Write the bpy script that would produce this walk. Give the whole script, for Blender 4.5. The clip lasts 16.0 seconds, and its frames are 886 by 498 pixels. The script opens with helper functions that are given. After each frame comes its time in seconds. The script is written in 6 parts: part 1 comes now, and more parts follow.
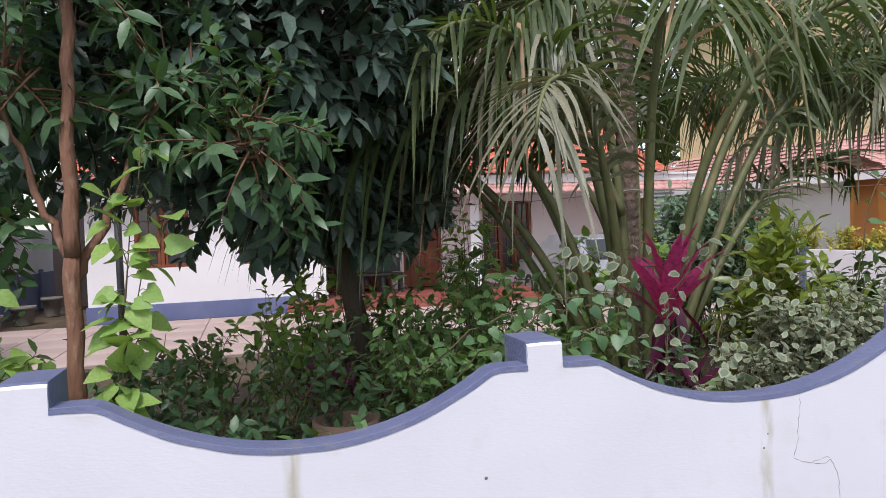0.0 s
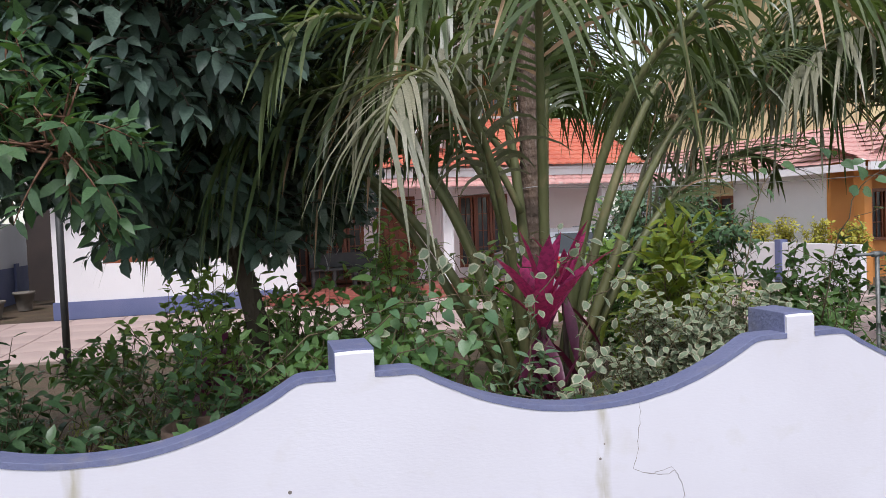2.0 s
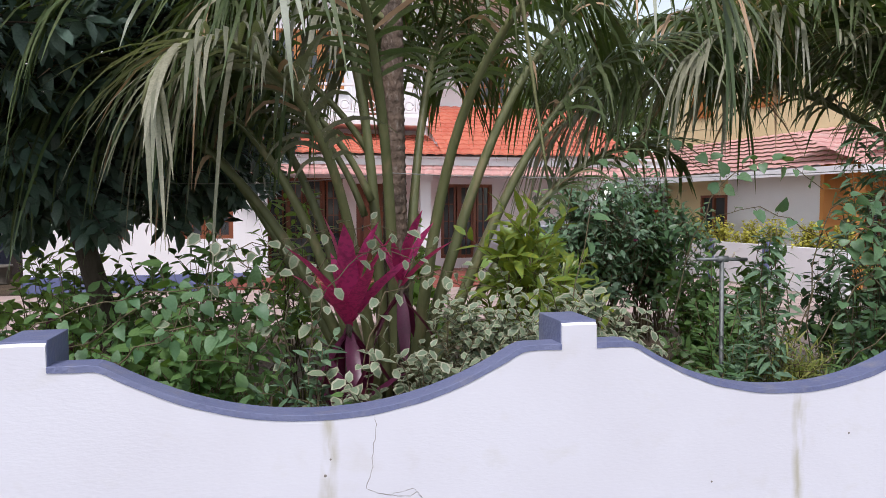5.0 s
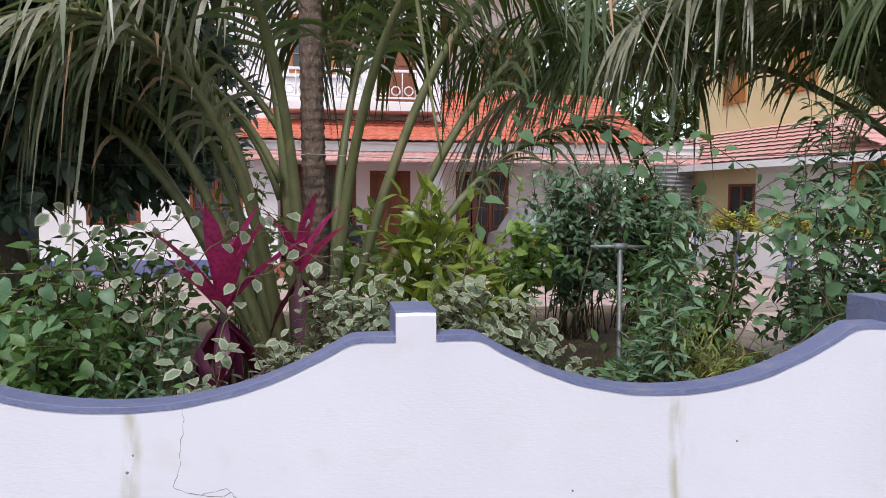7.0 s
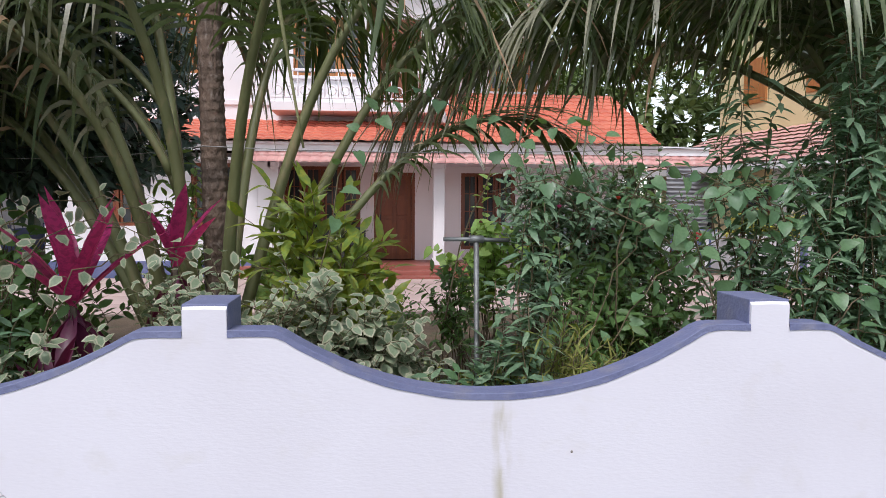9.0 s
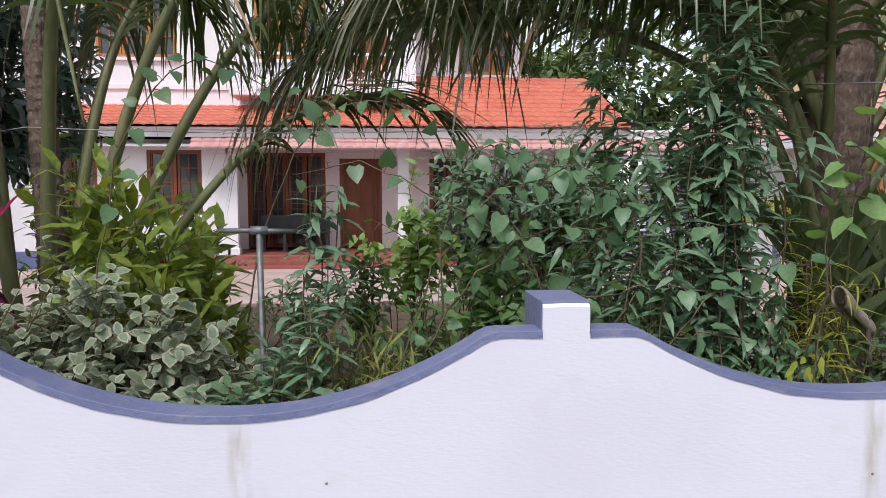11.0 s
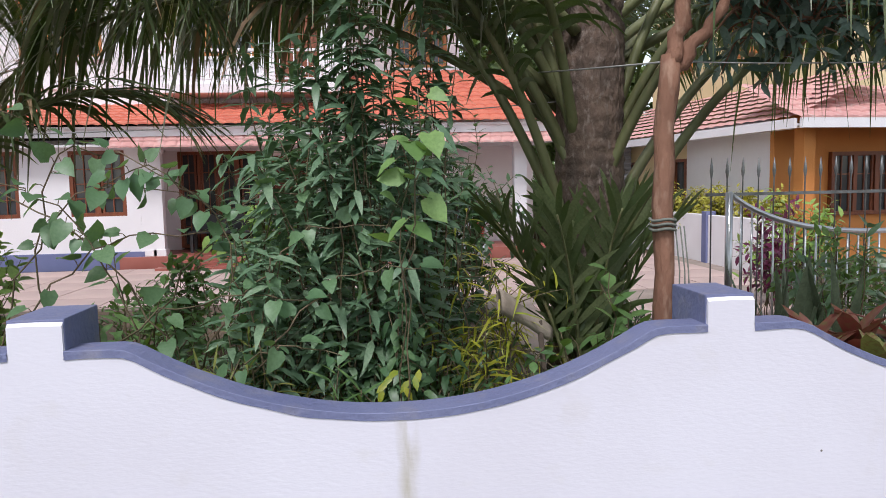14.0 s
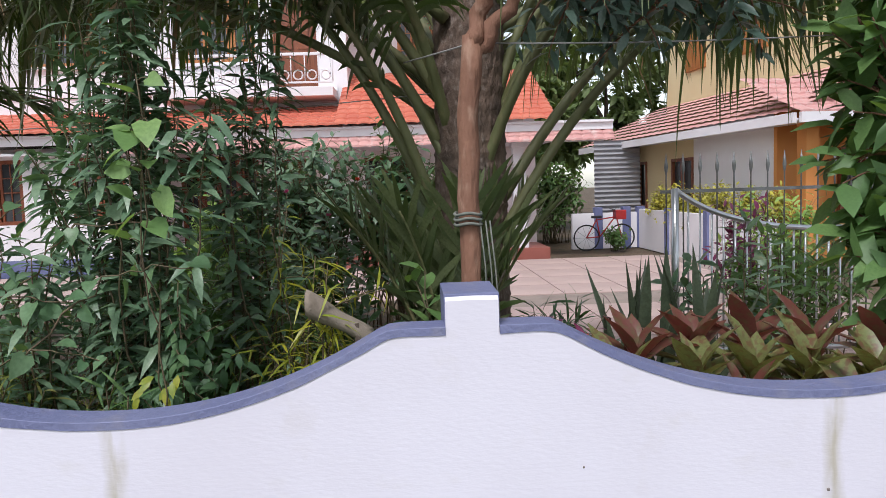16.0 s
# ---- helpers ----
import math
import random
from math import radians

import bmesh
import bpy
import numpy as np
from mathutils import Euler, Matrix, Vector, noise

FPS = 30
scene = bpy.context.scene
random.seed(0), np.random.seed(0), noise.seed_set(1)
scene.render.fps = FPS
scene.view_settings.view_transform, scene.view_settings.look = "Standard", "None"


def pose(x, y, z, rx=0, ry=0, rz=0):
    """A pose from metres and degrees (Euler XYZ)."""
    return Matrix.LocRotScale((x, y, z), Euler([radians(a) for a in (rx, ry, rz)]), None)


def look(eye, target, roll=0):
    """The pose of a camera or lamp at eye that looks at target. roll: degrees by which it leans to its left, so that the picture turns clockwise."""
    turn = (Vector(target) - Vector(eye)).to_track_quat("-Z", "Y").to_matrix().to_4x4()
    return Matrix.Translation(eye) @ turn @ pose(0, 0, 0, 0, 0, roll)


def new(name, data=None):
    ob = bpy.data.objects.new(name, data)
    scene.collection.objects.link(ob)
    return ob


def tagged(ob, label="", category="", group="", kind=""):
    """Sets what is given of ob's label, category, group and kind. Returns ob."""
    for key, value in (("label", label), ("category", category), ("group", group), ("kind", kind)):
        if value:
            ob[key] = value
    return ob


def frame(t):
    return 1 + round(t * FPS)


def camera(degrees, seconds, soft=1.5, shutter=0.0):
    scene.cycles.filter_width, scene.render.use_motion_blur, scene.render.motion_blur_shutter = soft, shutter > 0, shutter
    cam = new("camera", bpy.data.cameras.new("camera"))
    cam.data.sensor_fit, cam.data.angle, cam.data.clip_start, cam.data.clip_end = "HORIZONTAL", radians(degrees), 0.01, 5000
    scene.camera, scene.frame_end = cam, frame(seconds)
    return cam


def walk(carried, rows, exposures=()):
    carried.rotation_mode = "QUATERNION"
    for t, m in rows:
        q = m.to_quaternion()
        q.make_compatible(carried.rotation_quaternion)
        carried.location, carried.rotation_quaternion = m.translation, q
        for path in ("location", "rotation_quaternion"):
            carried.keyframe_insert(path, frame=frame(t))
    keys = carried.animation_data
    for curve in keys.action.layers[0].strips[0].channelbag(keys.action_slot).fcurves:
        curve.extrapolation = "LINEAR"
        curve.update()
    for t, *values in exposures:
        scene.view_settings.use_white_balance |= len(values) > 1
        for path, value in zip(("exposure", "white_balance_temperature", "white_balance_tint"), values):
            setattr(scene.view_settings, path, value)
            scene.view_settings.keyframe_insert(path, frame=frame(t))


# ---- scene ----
cam = camera(64.0, 16.0, soft=0.55)
PATH = [
    (0, (-1.09, -2.568, 1.656), (-0.57, -0.638, 1.597), -2.1),
    (0.5, (-0.869, -2.644, 1.663), (-0.431, -0.694, 1.585), -1.9),
    (1, (-0.653, -2.639, 1.664), (-0.232, -0.685, 1.599), -2.0),
    (1.5, (-0.479, -2.627, 1.668), (-0.032, -0.68, 1.59), -2.2),
    (2, (-0.335, -2.649, 1.674), (0.172, -0.716, 1.592), -2.2),
    (2.5, (-0.139, -2.701, 1.675), (0.345, -0.763, 1.583), -2.4),
    (3, (0.096, -2.666, 1.663), (0.546, -0.719, 1.58), -2.1),
    (3.5, (0.34, -2.652, 1.654), (0.748, -0.696, 1.574), -1.8),
    (4, (0.593, -2.67, 1.649), (0.991, -0.712, 1.562), -1.1),
    (4.5, (0.728, -2.681, 1.648), (1.153, -0.729, 1.545), -0.5),
    (5, (0.866, -2.601, 1.638), (1.301, -0.652, 1.529), -0.1),
    (5.2, (0.935, -2.577, 1.636), (1.369, -0.628, 1.536), 0.1),
    (7.3, (1.834, -2.512, 1.602), (2.091, -0.534, 1.458), 0.2),
    (7.5, (1.914, -2.506, 1.602), (2.136, -0.523, 1.458), 0.2),
    (8, (2.101, -2.493, 1.603), (2.291, -0.507, 1.459), 0.1),
    (8.5, (2.328, -2.465, 1.604), (2.542, -0.483, 1.451), 0.4),
    (9, (2.562, -2.424, 1.541), (2.76, -0.438, 1.414), 0.3),
    (9.2, (2.654, -2.37, 1.534), (2.853, -0.384, 1.407), 0.1),
    (11.5, (3.657, -2.076, 1.538), (3.842, -0.092, 1.369), -0.2),
    (12, (3.924, -2.085, 1.555), (4.038, -0.095, 1.389), -0.3),
    (12.5, (4.211, -2.099, 1.573), (4.347, -0.113, 1.385), -0.9),
    (13, (4.467, -2.097, 1.571), (4.619, -0.113, 1.368), -0.9),
    (13.5, (4.706, -2.029, 1.561), (4.905, -0.049, 1.353), -0.7),
    (14, (4.937, -2.015, 1.548), (5.128, -0.032, 1.367), -1.2),
    (14.5, (5.217, -2.069, 1.533), (5.409, -0.086, 1.352), -1.1),
    (15, (5.457, -2.066, 1.515), (5.622, -0.083, 1.319), -1.2),
    (15.5, (5.67, -1.966, 1.497), (5.79, 0.022, 1.316), -1.8),
    (16, (5.85, -1.904, 1.485), (5.93, 0.088, 1.318), -1.9),
]
walk(cam, [(t, look(eye, target, roll)) for t, eye, target, roll in PATH])

# ---- light ----
world = bpy.data.worlds.new("sky")
scene.world = world
world.use_nodes = True
wn = world.node_tree
sky = wn.nodes.new("ShaderNodeTexSky")
sky.sky_type = "NISHITA"
sky.sun_disc = False
sky.sun_elevation = radians(52)
sky.sun_rotation = radians(205)
sky.air_density, sky.dust_density, sky.ozone_density = 1.0, 1.0, 1.0
haze = wn.nodes.new("ShaderNodeHueSaturation")
haze.inputs["Saturation"].default_value = 0.42
wn.links.new(sky.outputs[0], haze.inputs["Color"])
wn.links.new(haze.outputs[0], wn.nodes["Background"].inputs[0])
wn.nodes["Background"].inputs[1].default_value = 0.15
sun = new("sun", bpy.data.lights.new("sun", "SUN"))
sun.data.energy, sun.data.angle, sun.data.color = 1.9, radians(14), (0.975, 0.95, 1.0)
sun.matrix_world = look((-4, -9, 14), (0, 0, 0))
scene.view_settings.exposure = 0.5

# ---- materials ----


def nodes_of(name):
    m = bpy.data.materials.new(name)
    m.use_nodes = True
    t = m.node_tree
    return m, t, t.nodes["Principled BSDF"]


def mix_col(t, fac, a, b):
    n = t.nodes.new("ShaderNodeMix")
    n.data_type = "RGBA"
    for k, v in ((0, fac), (6, a), (7, b)):
        if hasattr(v, "links"):
            t.links.new(v, n.inputs[k])
        else:
            n.inputs[k].default_value = v if k == 0 else (*v, 1)
    return n.outputs[2]


def noise_fac(t, scale, lo=0.35, hi=0.65, stretch=(1, 1, 1), detail=4):
    co = t.nodes.new("ShaderNodeTexCoord")
    mp = t.nodes.new("ShaderNodeMapping")
    mp.inputs["Scale"].default_value = stretch
    n = t.nodes.new("ShaderNodeTexNoise")
    n.inputs["Scale"].default_value, n.inputs["Detail"].default_value = scale, detail
    r = t.nodes.new("ShaderNodeMapRange")
    r.inputs[1].default_value, r.inputs[2].default_value = lo, hi
    t.links.new(co.outputs["Object"], mp.inputs[0])
    t.links.new(mp.outputs[0], n.inputs[0])
    t.links.new(n.outputs[0], r.inputs[0])
    return r.outputs[0]


def bump(t, p, fac, strength, dist=0.01):
    b = t.nodes.new("ShaderNodeBump")
    b.inputs["Strength"].default_value, b.inputs["Distance"].default_value = strength, dist
    t.links.new(fac, b.inputs["Height"])
    t.links.new(b.outputs[0], p.inputs["Normal"])


def surface(name, a, b, scale=3.0, rough=0.7, fine=60.0, relief=0.25, metal=0.0, stretch=(1, 1, 1), c=None):
    """A rough surface: two colours in large patches, grain on a fine scale."""
    m, t, p = nodes_of(name)
    col = mix_col(t, noise_fac(t, scale, stretch=stretch), a, b)
    grain = noise_fac(t, fine, 0.3, 0.7, stretch)
    if c:
        col = mix_col(t, noise_fac(t, scale * 4.3, 0.55, 0.75, stretch), col, c)
    t.links.new(col, p.inputs["Base Color"])
    p.inputs["Roughness"].default_value, p.inputs["Metallic"].default_value = rough, metal
    bump(t, p, grain, relief)
    return m


def leaf_mat(name, a, b, rough=0.45, trans=0.35, glow=(0.25, 0.35, 0.03), spots=None):
    """A leaf: its colour varies from leaf to leaf, light passes through."""
    m, t, p = nodes_of(name)
    a, b = (tuple(min(0.6, v * k) for v, k in zip(c, (2.15, 1.8, 1.95))) for c in (a, b))
    geo = t.nodes.new("ShaderNodeNewGeometry")
    col = mix_col(t, geo.outputs["Random Per Island"], a, b)
    if spots:
        col = mix_col(t, noise_fac(t, 45.0, 0.48, 0.6), col, spots)
    col = mix_col(t, noise_fac(t, 90.0, 0.3, 0.9), col, tuple(0.7 * v for v in a))
    t.links.new(col, p.inputs["Base Color"])
    p.inputs["Roughness"].default_value = rough
    p.inputs["Specular IOR Level"].default_value = 0.45
    tr = t.nodes.new("ShaderNodeBsdfTranslucent")
    tr.inputs[0].default_value = (*glow, 1)
    mx = t.nodes.new("ShaderNodeMixShader")
    mx.inputs[0].default_value = trans
    t.links.new(p.outputs[0], mx.inputs[1])
    t.links.new(tr.outputs[0], mx.inputs[2])
    t.links.new(mx.outputs[0], t.nodes["Material Output"].inputs[0])
    return m


def wall_paint():
    """White wall paint with damp streaks below the low points of the wall, mottling and grime."""
    m, t, p = nodes_of("white_wall_paint")
    co = t.nodes.new("ShaderNodeTexCoord")
    xyz = t.nodes.new("ShaderNodeSeparateXYZ")
    t.links.new(co.outputs["Object"], xyz.inputs[0])

    def calc(op, a, b=0.0, c=0.0):
        n = t.nodes.new("ShaderNodeMath")
        n.operation = op
        for k, v in enumerate((a, b, c)):
            if hasattr(v, "links"):
                t.links.new(v, n.inputs[k])
            else:
                n.inputs[k].default_value = v
        return n.outputs[0]

    col = mix_col(t, noise_fac(t, 1.6, 0.4, 0.75), (0.70, 0.68, 0.745), (0.655, 0.63, 0.69))
    col = mix_col(t, noise_fac(t, 5.0, 0.6, 0.95, (1, 1, 1.6)), col, (0.62, 0.59, 0.58))
    wob = calc("MULTIPLY", noise_fac(t, 6.0, 0.0, 1.0), 0.05)
    away = calc("ABSOLUTE", calc("SUBTRACT", calc("MODULO", calc("ADD", calc("ADD", xyz.outputs[0], wob), 20.0), 2.0), 1.04))
    streak = calc("SUBTRACT", 1.0, calc("MINIMUM", calc("MULTIPLY", away, 27.0), 1.0))
    streak = calc("MULTIPLY", streak, noise_fac(t, 14.0, 0.35, 0.6, (1.5, 1, 0.35)))
    col = mix_col(t, calc("MULTIPLY", streak, 0.85), col, (0.42, 0.38, 0.28))
    low = calc("MULTIPLY", noise_fac(t, 5.0, 0.6, 0.8), 0.5)
    col = mix_col(t, low, col, (0.60, 0.56, 0.55))
    t.links.new(col, p.inputs["Base Color"])
    p.inputs["Roughness"].default_value = 0.75
    bump(t, p, noise_fac(t, 70.0, 0.2, 0.8, (0.5, 1, 1.6)), 0.10, 0.004)
    return m


PAINT = wall_paint()
BLUE = surface("blue_grey_paint", (0.135, 0.15, 0.27), (0.17, 0.185, 0.305), 2.5, 0.6, 50, 0.25, c=(0.21, 0.21, 0.28))
CRACK = surface("crack", (0.17, 0.145, 0.13), (0.26, 0.22, 0.2), 8, 0.9)
SOIL = surface("garden_soil", (0.075, 0.05, 0.032), (0.13, 0.09, 0.055), 1.2, 0.95, 25, 0.9, c=(0.05, 0.06, 0.02))
ASPHALT = surface("asphalt", (0.05, 0.05, 0.052), (0.075, 0.072, 0.07), 1.0, 0.9, 80, 0.7)
PAVE = surface("pink_paving", (0.42, 0.31, 0.28), (0.52, 0.39, 0.35), 0.8, 0.8, 30, 0.3, c=(0.45, 0.34, 0.29))
JOINT = surface("paving_joint", (0.32, 0.26, 0.22), (0.25, 0.2, 0.17), 3, 0.9)
HOUSEWHITE = surface("house_white", (0.77, 0.75, 0.77), (0.71, 0.685, 0.7), 0.7, 0.7, 30, 0.15)
HOUSEGREY = surface("veranda_wall", (0.78, 0.71, 0.71), (0.72, 0.65, 0.65), 0.7, 0.7, 30, 0.15)
CREAM = surface("cream_wall", (0.72, 0.60, 0.36), (0.66, 0.53, 0.30), 0.6, 0.7, 30, 0.15)
ORANGE = surface("orange_wall", (0.62, 0.26, 0.07), (0.54, 0.2, 0.05), 0.8, 0.7, 30, 0.15)
PLINTH = surface("blue_plinth", (0.11, 0.13, 0.26), (0.15, 0.165, 0.3), 1.5, 0.7)
TILE = surface("orange_roof_tile", (0.6, 0.18, 0.11), (0.52, 0.13, 0.08), 2.0, 0.6, 20, 0.3)
TILEPINK = surface("faded_pink_roof_tile", (0.6, 0.33, 0.3), (0.53, 0.27, 0.25), 1.5, 0.65, 20, 0.3, c=(0.6, 0.45, 0.42))
WOOD = surface("red_brown_wood", (0.15, 0.04, 0.018), (0.22, 0.065, 0.025), 2.0, 0.4, 30, 0.2, stretch=(6, 6, 0.7))
WOODORANGE = surface("orange_brown_wood", (0.42, 0.17, 0.05), (0.34, 0.12, 0.035), 2.0, 0.45, 30, 0.2, stretch=(6, 6, 0.7))
REDSTEP = surface("red_oxide_floor", (0.26, 0.075, 0.055), (0.33, 0.11, 0.085), 1.2, 0.45, 25, 0.1)
IRON = surface("grey_iron", (0.22, 0.23, 0.23), (0.13, 0.13, 0.125), 8, 0.5, 60, 0.2, 0.6)
STEEL = surface("stainless_steel", (0.62, 0.63, 0.65), (0.52, 0.53, 0.55), 5, 0.28, 60, 0.05, 0.95)
SHEET = surface("corrugated_sheet", (0.36, 0.36, 0.38), (0.28, 0.28, 0.3), 2, 0.5, 30, 0.1, 0.4)
# near-black colour that stands in for the shade of unlit rooms
DARK = surface("room_shade", (0.03, 0.022, 0.02), (0.05, 0.035, 0.03), 1, 0.8)
BLACK = surface("black_metal", (0.02, 0.02, 0.022), (0.03, 0.03, 0.03), 5, 0.5)
CONCRETE = surface("weathered_concrete", (0.22, 0.19, 0.16), (0.14, 0.13, 0.11), 4, 0.9, 40, 0.6)
CLAY = surface("brown_clay", (0.12, 0.075, 0.052), (0.085, 0.06, 0.045), 5, 0.85, 30, 0.4, c=(0.1, 0.09, 0.06))
BARKRED = surface("red_brown_bark", (0.24, 0.12, 0.075), (0.17, 0.08, 0.05), 7, 0.85, 40, 0.6, stretch=(1, 1, 0.35), c=(0.32, 0.2, 0.14))
BARK = surface("dark_bark", (0.06, 0.045, 0.035), (0.1, 0.075, 0.055), 6, 0.9, 35, 0.8, stretch=(1, 1, 0.3))
PALMBARK = surface("palm_bark", (0.17, 0.115, 0.085), (0.085, 0.06, 0.046), 6, 0.9, 22, 1.0, stretch=(1.5, 1.5, 0.8), c=(0.25, 0.2, 0.17))
TWIG = surface("green_brown_twig", (0.1, 0.085, 0.04), (0.14, 0.1, 0.06), 9, 0.8)
GREENSTEM = surface("green_petiole", (0.175, 0.19, 0.085), (0.12, 0.125, 0.05), 4, 0.5, 30, 0.3, stretch=(1, 1, 0.3), c=(0.24, 0.2, 0.1))
RACHIS = surface("palm_rachis", (0.24, 0.24, 0.11), (0.17, 0.17, 0.07), 6, 0.5)
SPATHE = surface("dry_spathe", (0.3, 0.25, 0.2), (0.2, 0.16, 0.12), 8, 0.8)
ROPE = surface("rope", (0.12, 0.14, 0.12), (0.2, 0.2, 0.17), 30, 0.9)
CABLE = surface("cable", (0.35, 0.34, 0.33), (0.28, 0.27, 0.26), 30, 0.7)
WHITEPLASTIC = surface("white_plastic", (0.7, 0.7, 0.72), (0.6, 0.6, 0.62), 3, 0.5)
REDPLASTIC = surface("red_paint", (0.45, 0.03, 0.03), (0.38, 0.02, 0.02), 3, 0.35)
CARGREY = surface("silver_car_paint", (0.42, 0.43, 0.45), (0.36, 0.37, 0.39), 2, 0.25, 60, 0.02, 0.3)
RUBBER = surface("rubber", (0.02, 0.02, 0.02), (0.03, 0.03, 0.03), 10, 0.8)
glass, gt, gp = nodes_of("window_glass")
gp.inputs["Base Color"].default_value = (0.05, 0.055, 0.06, 1)
gp.inputs["Roughness"].default_value = 0.06
GLASS = glass

LF_TREE = leaf_mat("dark_tree_leaf", (0.034, 0.07, 0.05), (0.075, 0.122, 0.09), 0.36, 0.12, (0.10, 0.18, 0.03))
LF_MID = leaf_mat("mid_green_leaf", (0.045, 0.11, 0.035), (0.085, 0.17, 0.05), 0.5, 0.3, (0.2, 0.33, 0.04))
LF_LIGHT = leaf_mat("light_green_leaf", (0.12, 0.24, 0.055), (0.19, 0.32, 0.08), 0.5, 0.35, (0.3, 0.42, 0.06))
LF_VINE = leaf_mat("heart_vine_leaf", (0.045, 0.11, 0.05), (0.085, 0.165, 0.075), 0.42, 0.3, (0.2, 0.33, 0.06))
LF_SOFT = leaf_mat("soft_sapling_leaf", (0.075, 0.165, 0.05), (0.13, 0.24, 0.075), 0.5, 0.35, (0.25, 0.4, 0.06))
LF_DEEP = leaf_mat("deep_green_leaf", (0.03, 0.075, 0.032), (0.055, 0.115, 0.045), 0.4, 0.2, (0.12, 0.24, 0.03))
LF_BLUE = leaf_mat("bluish_green_leaf", (0.055, 0.12, 0.065), (0.12, 0.2, 0.115), 0.36, 0.25, (0.13, 0.25, 0.06))
LF_YEL = leaf_mat("yellow_croton_leaf", (0.19, 0.22, 0.02), (0.08, 0.15, 0.02), 0.4, 0.3, (0.45, 0.42, 0.03))
LF_CROT = leaf_mat("croton_leaf", (0.055, 0.115, 0.025), (0.12, 0.19, 0.035), 0.33, 0.3, (0.34, 0.4, 0.03), (0.36, 0.36, 0.04))
LF_VGREEN = leaf_mat("variegated_leaf_centre", (0.09, 0.14, 0.085), (0.13, 0.19, 0.11), 0.5, 0.2, (0.2, 0.3, 0.1))
LF_VCREAM = leaf_mat("variegated_leaf_margin", (0.2, 0.235, 0.155), (0.15, 0.185, 0.115), 0.5, 0.2, (0.5, 0.5, 0.3))
LF_PINK = leaf_mat("magenta_cordyline_leaf", (0.46, 0.04, 0.14), (0.24, 0.018, 0.07), 0.33, 0.35, (0.75, 0.06, 0.2), (0.1, 0.012, 0.04))
LF_MAROON = leaf_mat("maroon_cordyline_leaf", (0.045, 0.014, 0.03), (0.09, 0.015, 0.045), 0.35, 0.2, (0.3, 0.02, 0.08))
LF_PALM = leaf_mat("palm_leaflet", (0.032, 0.057, 0.022), (0.095, 0.128, 0.06), 0.32, 0.25, (0.17, 0.26, 0.03))
LF_PALMGREY = leaf_mat("dusty_palm_leaflet", (0.09, 0.11, 0.07), (0.19, 0.21, 0.14), 0.4, 0.2, (0.25, 0.3, 0.08))
LF_PALMDRY = leaf_mat("dry_palm_leaflet", (0.28, 0.22, 0.13), (0.2, 0.15, 0.085), 0.6, 0.2, (0.3, 0.2, 0.08))
LF_RED = leaf_mat("red_green_leaf", (0.105, 0.022, 0.028), (0.055, 0.055, 0.024), 0.33, 0.25, (0.32, 0.07, 0.05), (0.11, 0.14, 0.055))
LF_BROM = leaf_mat("green_bed_leaf", (0.07, 0.12, 0.04), (0.12, 0.13, 0.045), 0.36, 0.3, (0.28, 0.28, 0.06), (0.2, 0.045, 0.045))
LF_SNAKE = leaf_mat("snake_plant_leaf", (0.03, 0.05, 0.03), (0.05, 0.075, 0.04), 0.4, 0.1, (0.1, 0.15, 0.05), (0.07, 0.09, 0.05))
LF_GRASS = leaf_mat("grass_blade", (0.09, 0.13, 0.025), (0.16, 0.17, 0.05), 0.6, 0.3, (0.3, 0.35, 0.05))
LF_HEDGE = leaf_mat("yellow_hedge_leaf", (0.26, 0.27, 0.04), (0.2, 0.25, 0.05), 0.5, 0.3, (0.5, 0.5, 0.06))
LF_DRY = leaf_mat("fallen_leaf", (0.3, 0.15, 0.07), (0.2, 0.11, 0.06), 0.8, 0.1, (0.3, 0.15, 0.05))
PETAL_RED = leaf_mat("red_petal", (0.55, 0.03, 0.03), (0.6, 0.08, 0.02), 0.5, 0.3, (0.8, 0.05, 0.03))
PETAL_PINK = leaf_mat("pink_petal", (0.6, 0.05, 0.18), (0.55, 0.1, 0.2), 0.5, 0.3, (0.8, 0.1, 0.2))
LF_FAR = leaf_mat("far_tree_leaf", (0.05, 0.09, 0.03), (0.09, 0.14, 0.045), 0.6, 0.25, (0.2, 0.3, 0.05))

# ---- mesh helpers ----


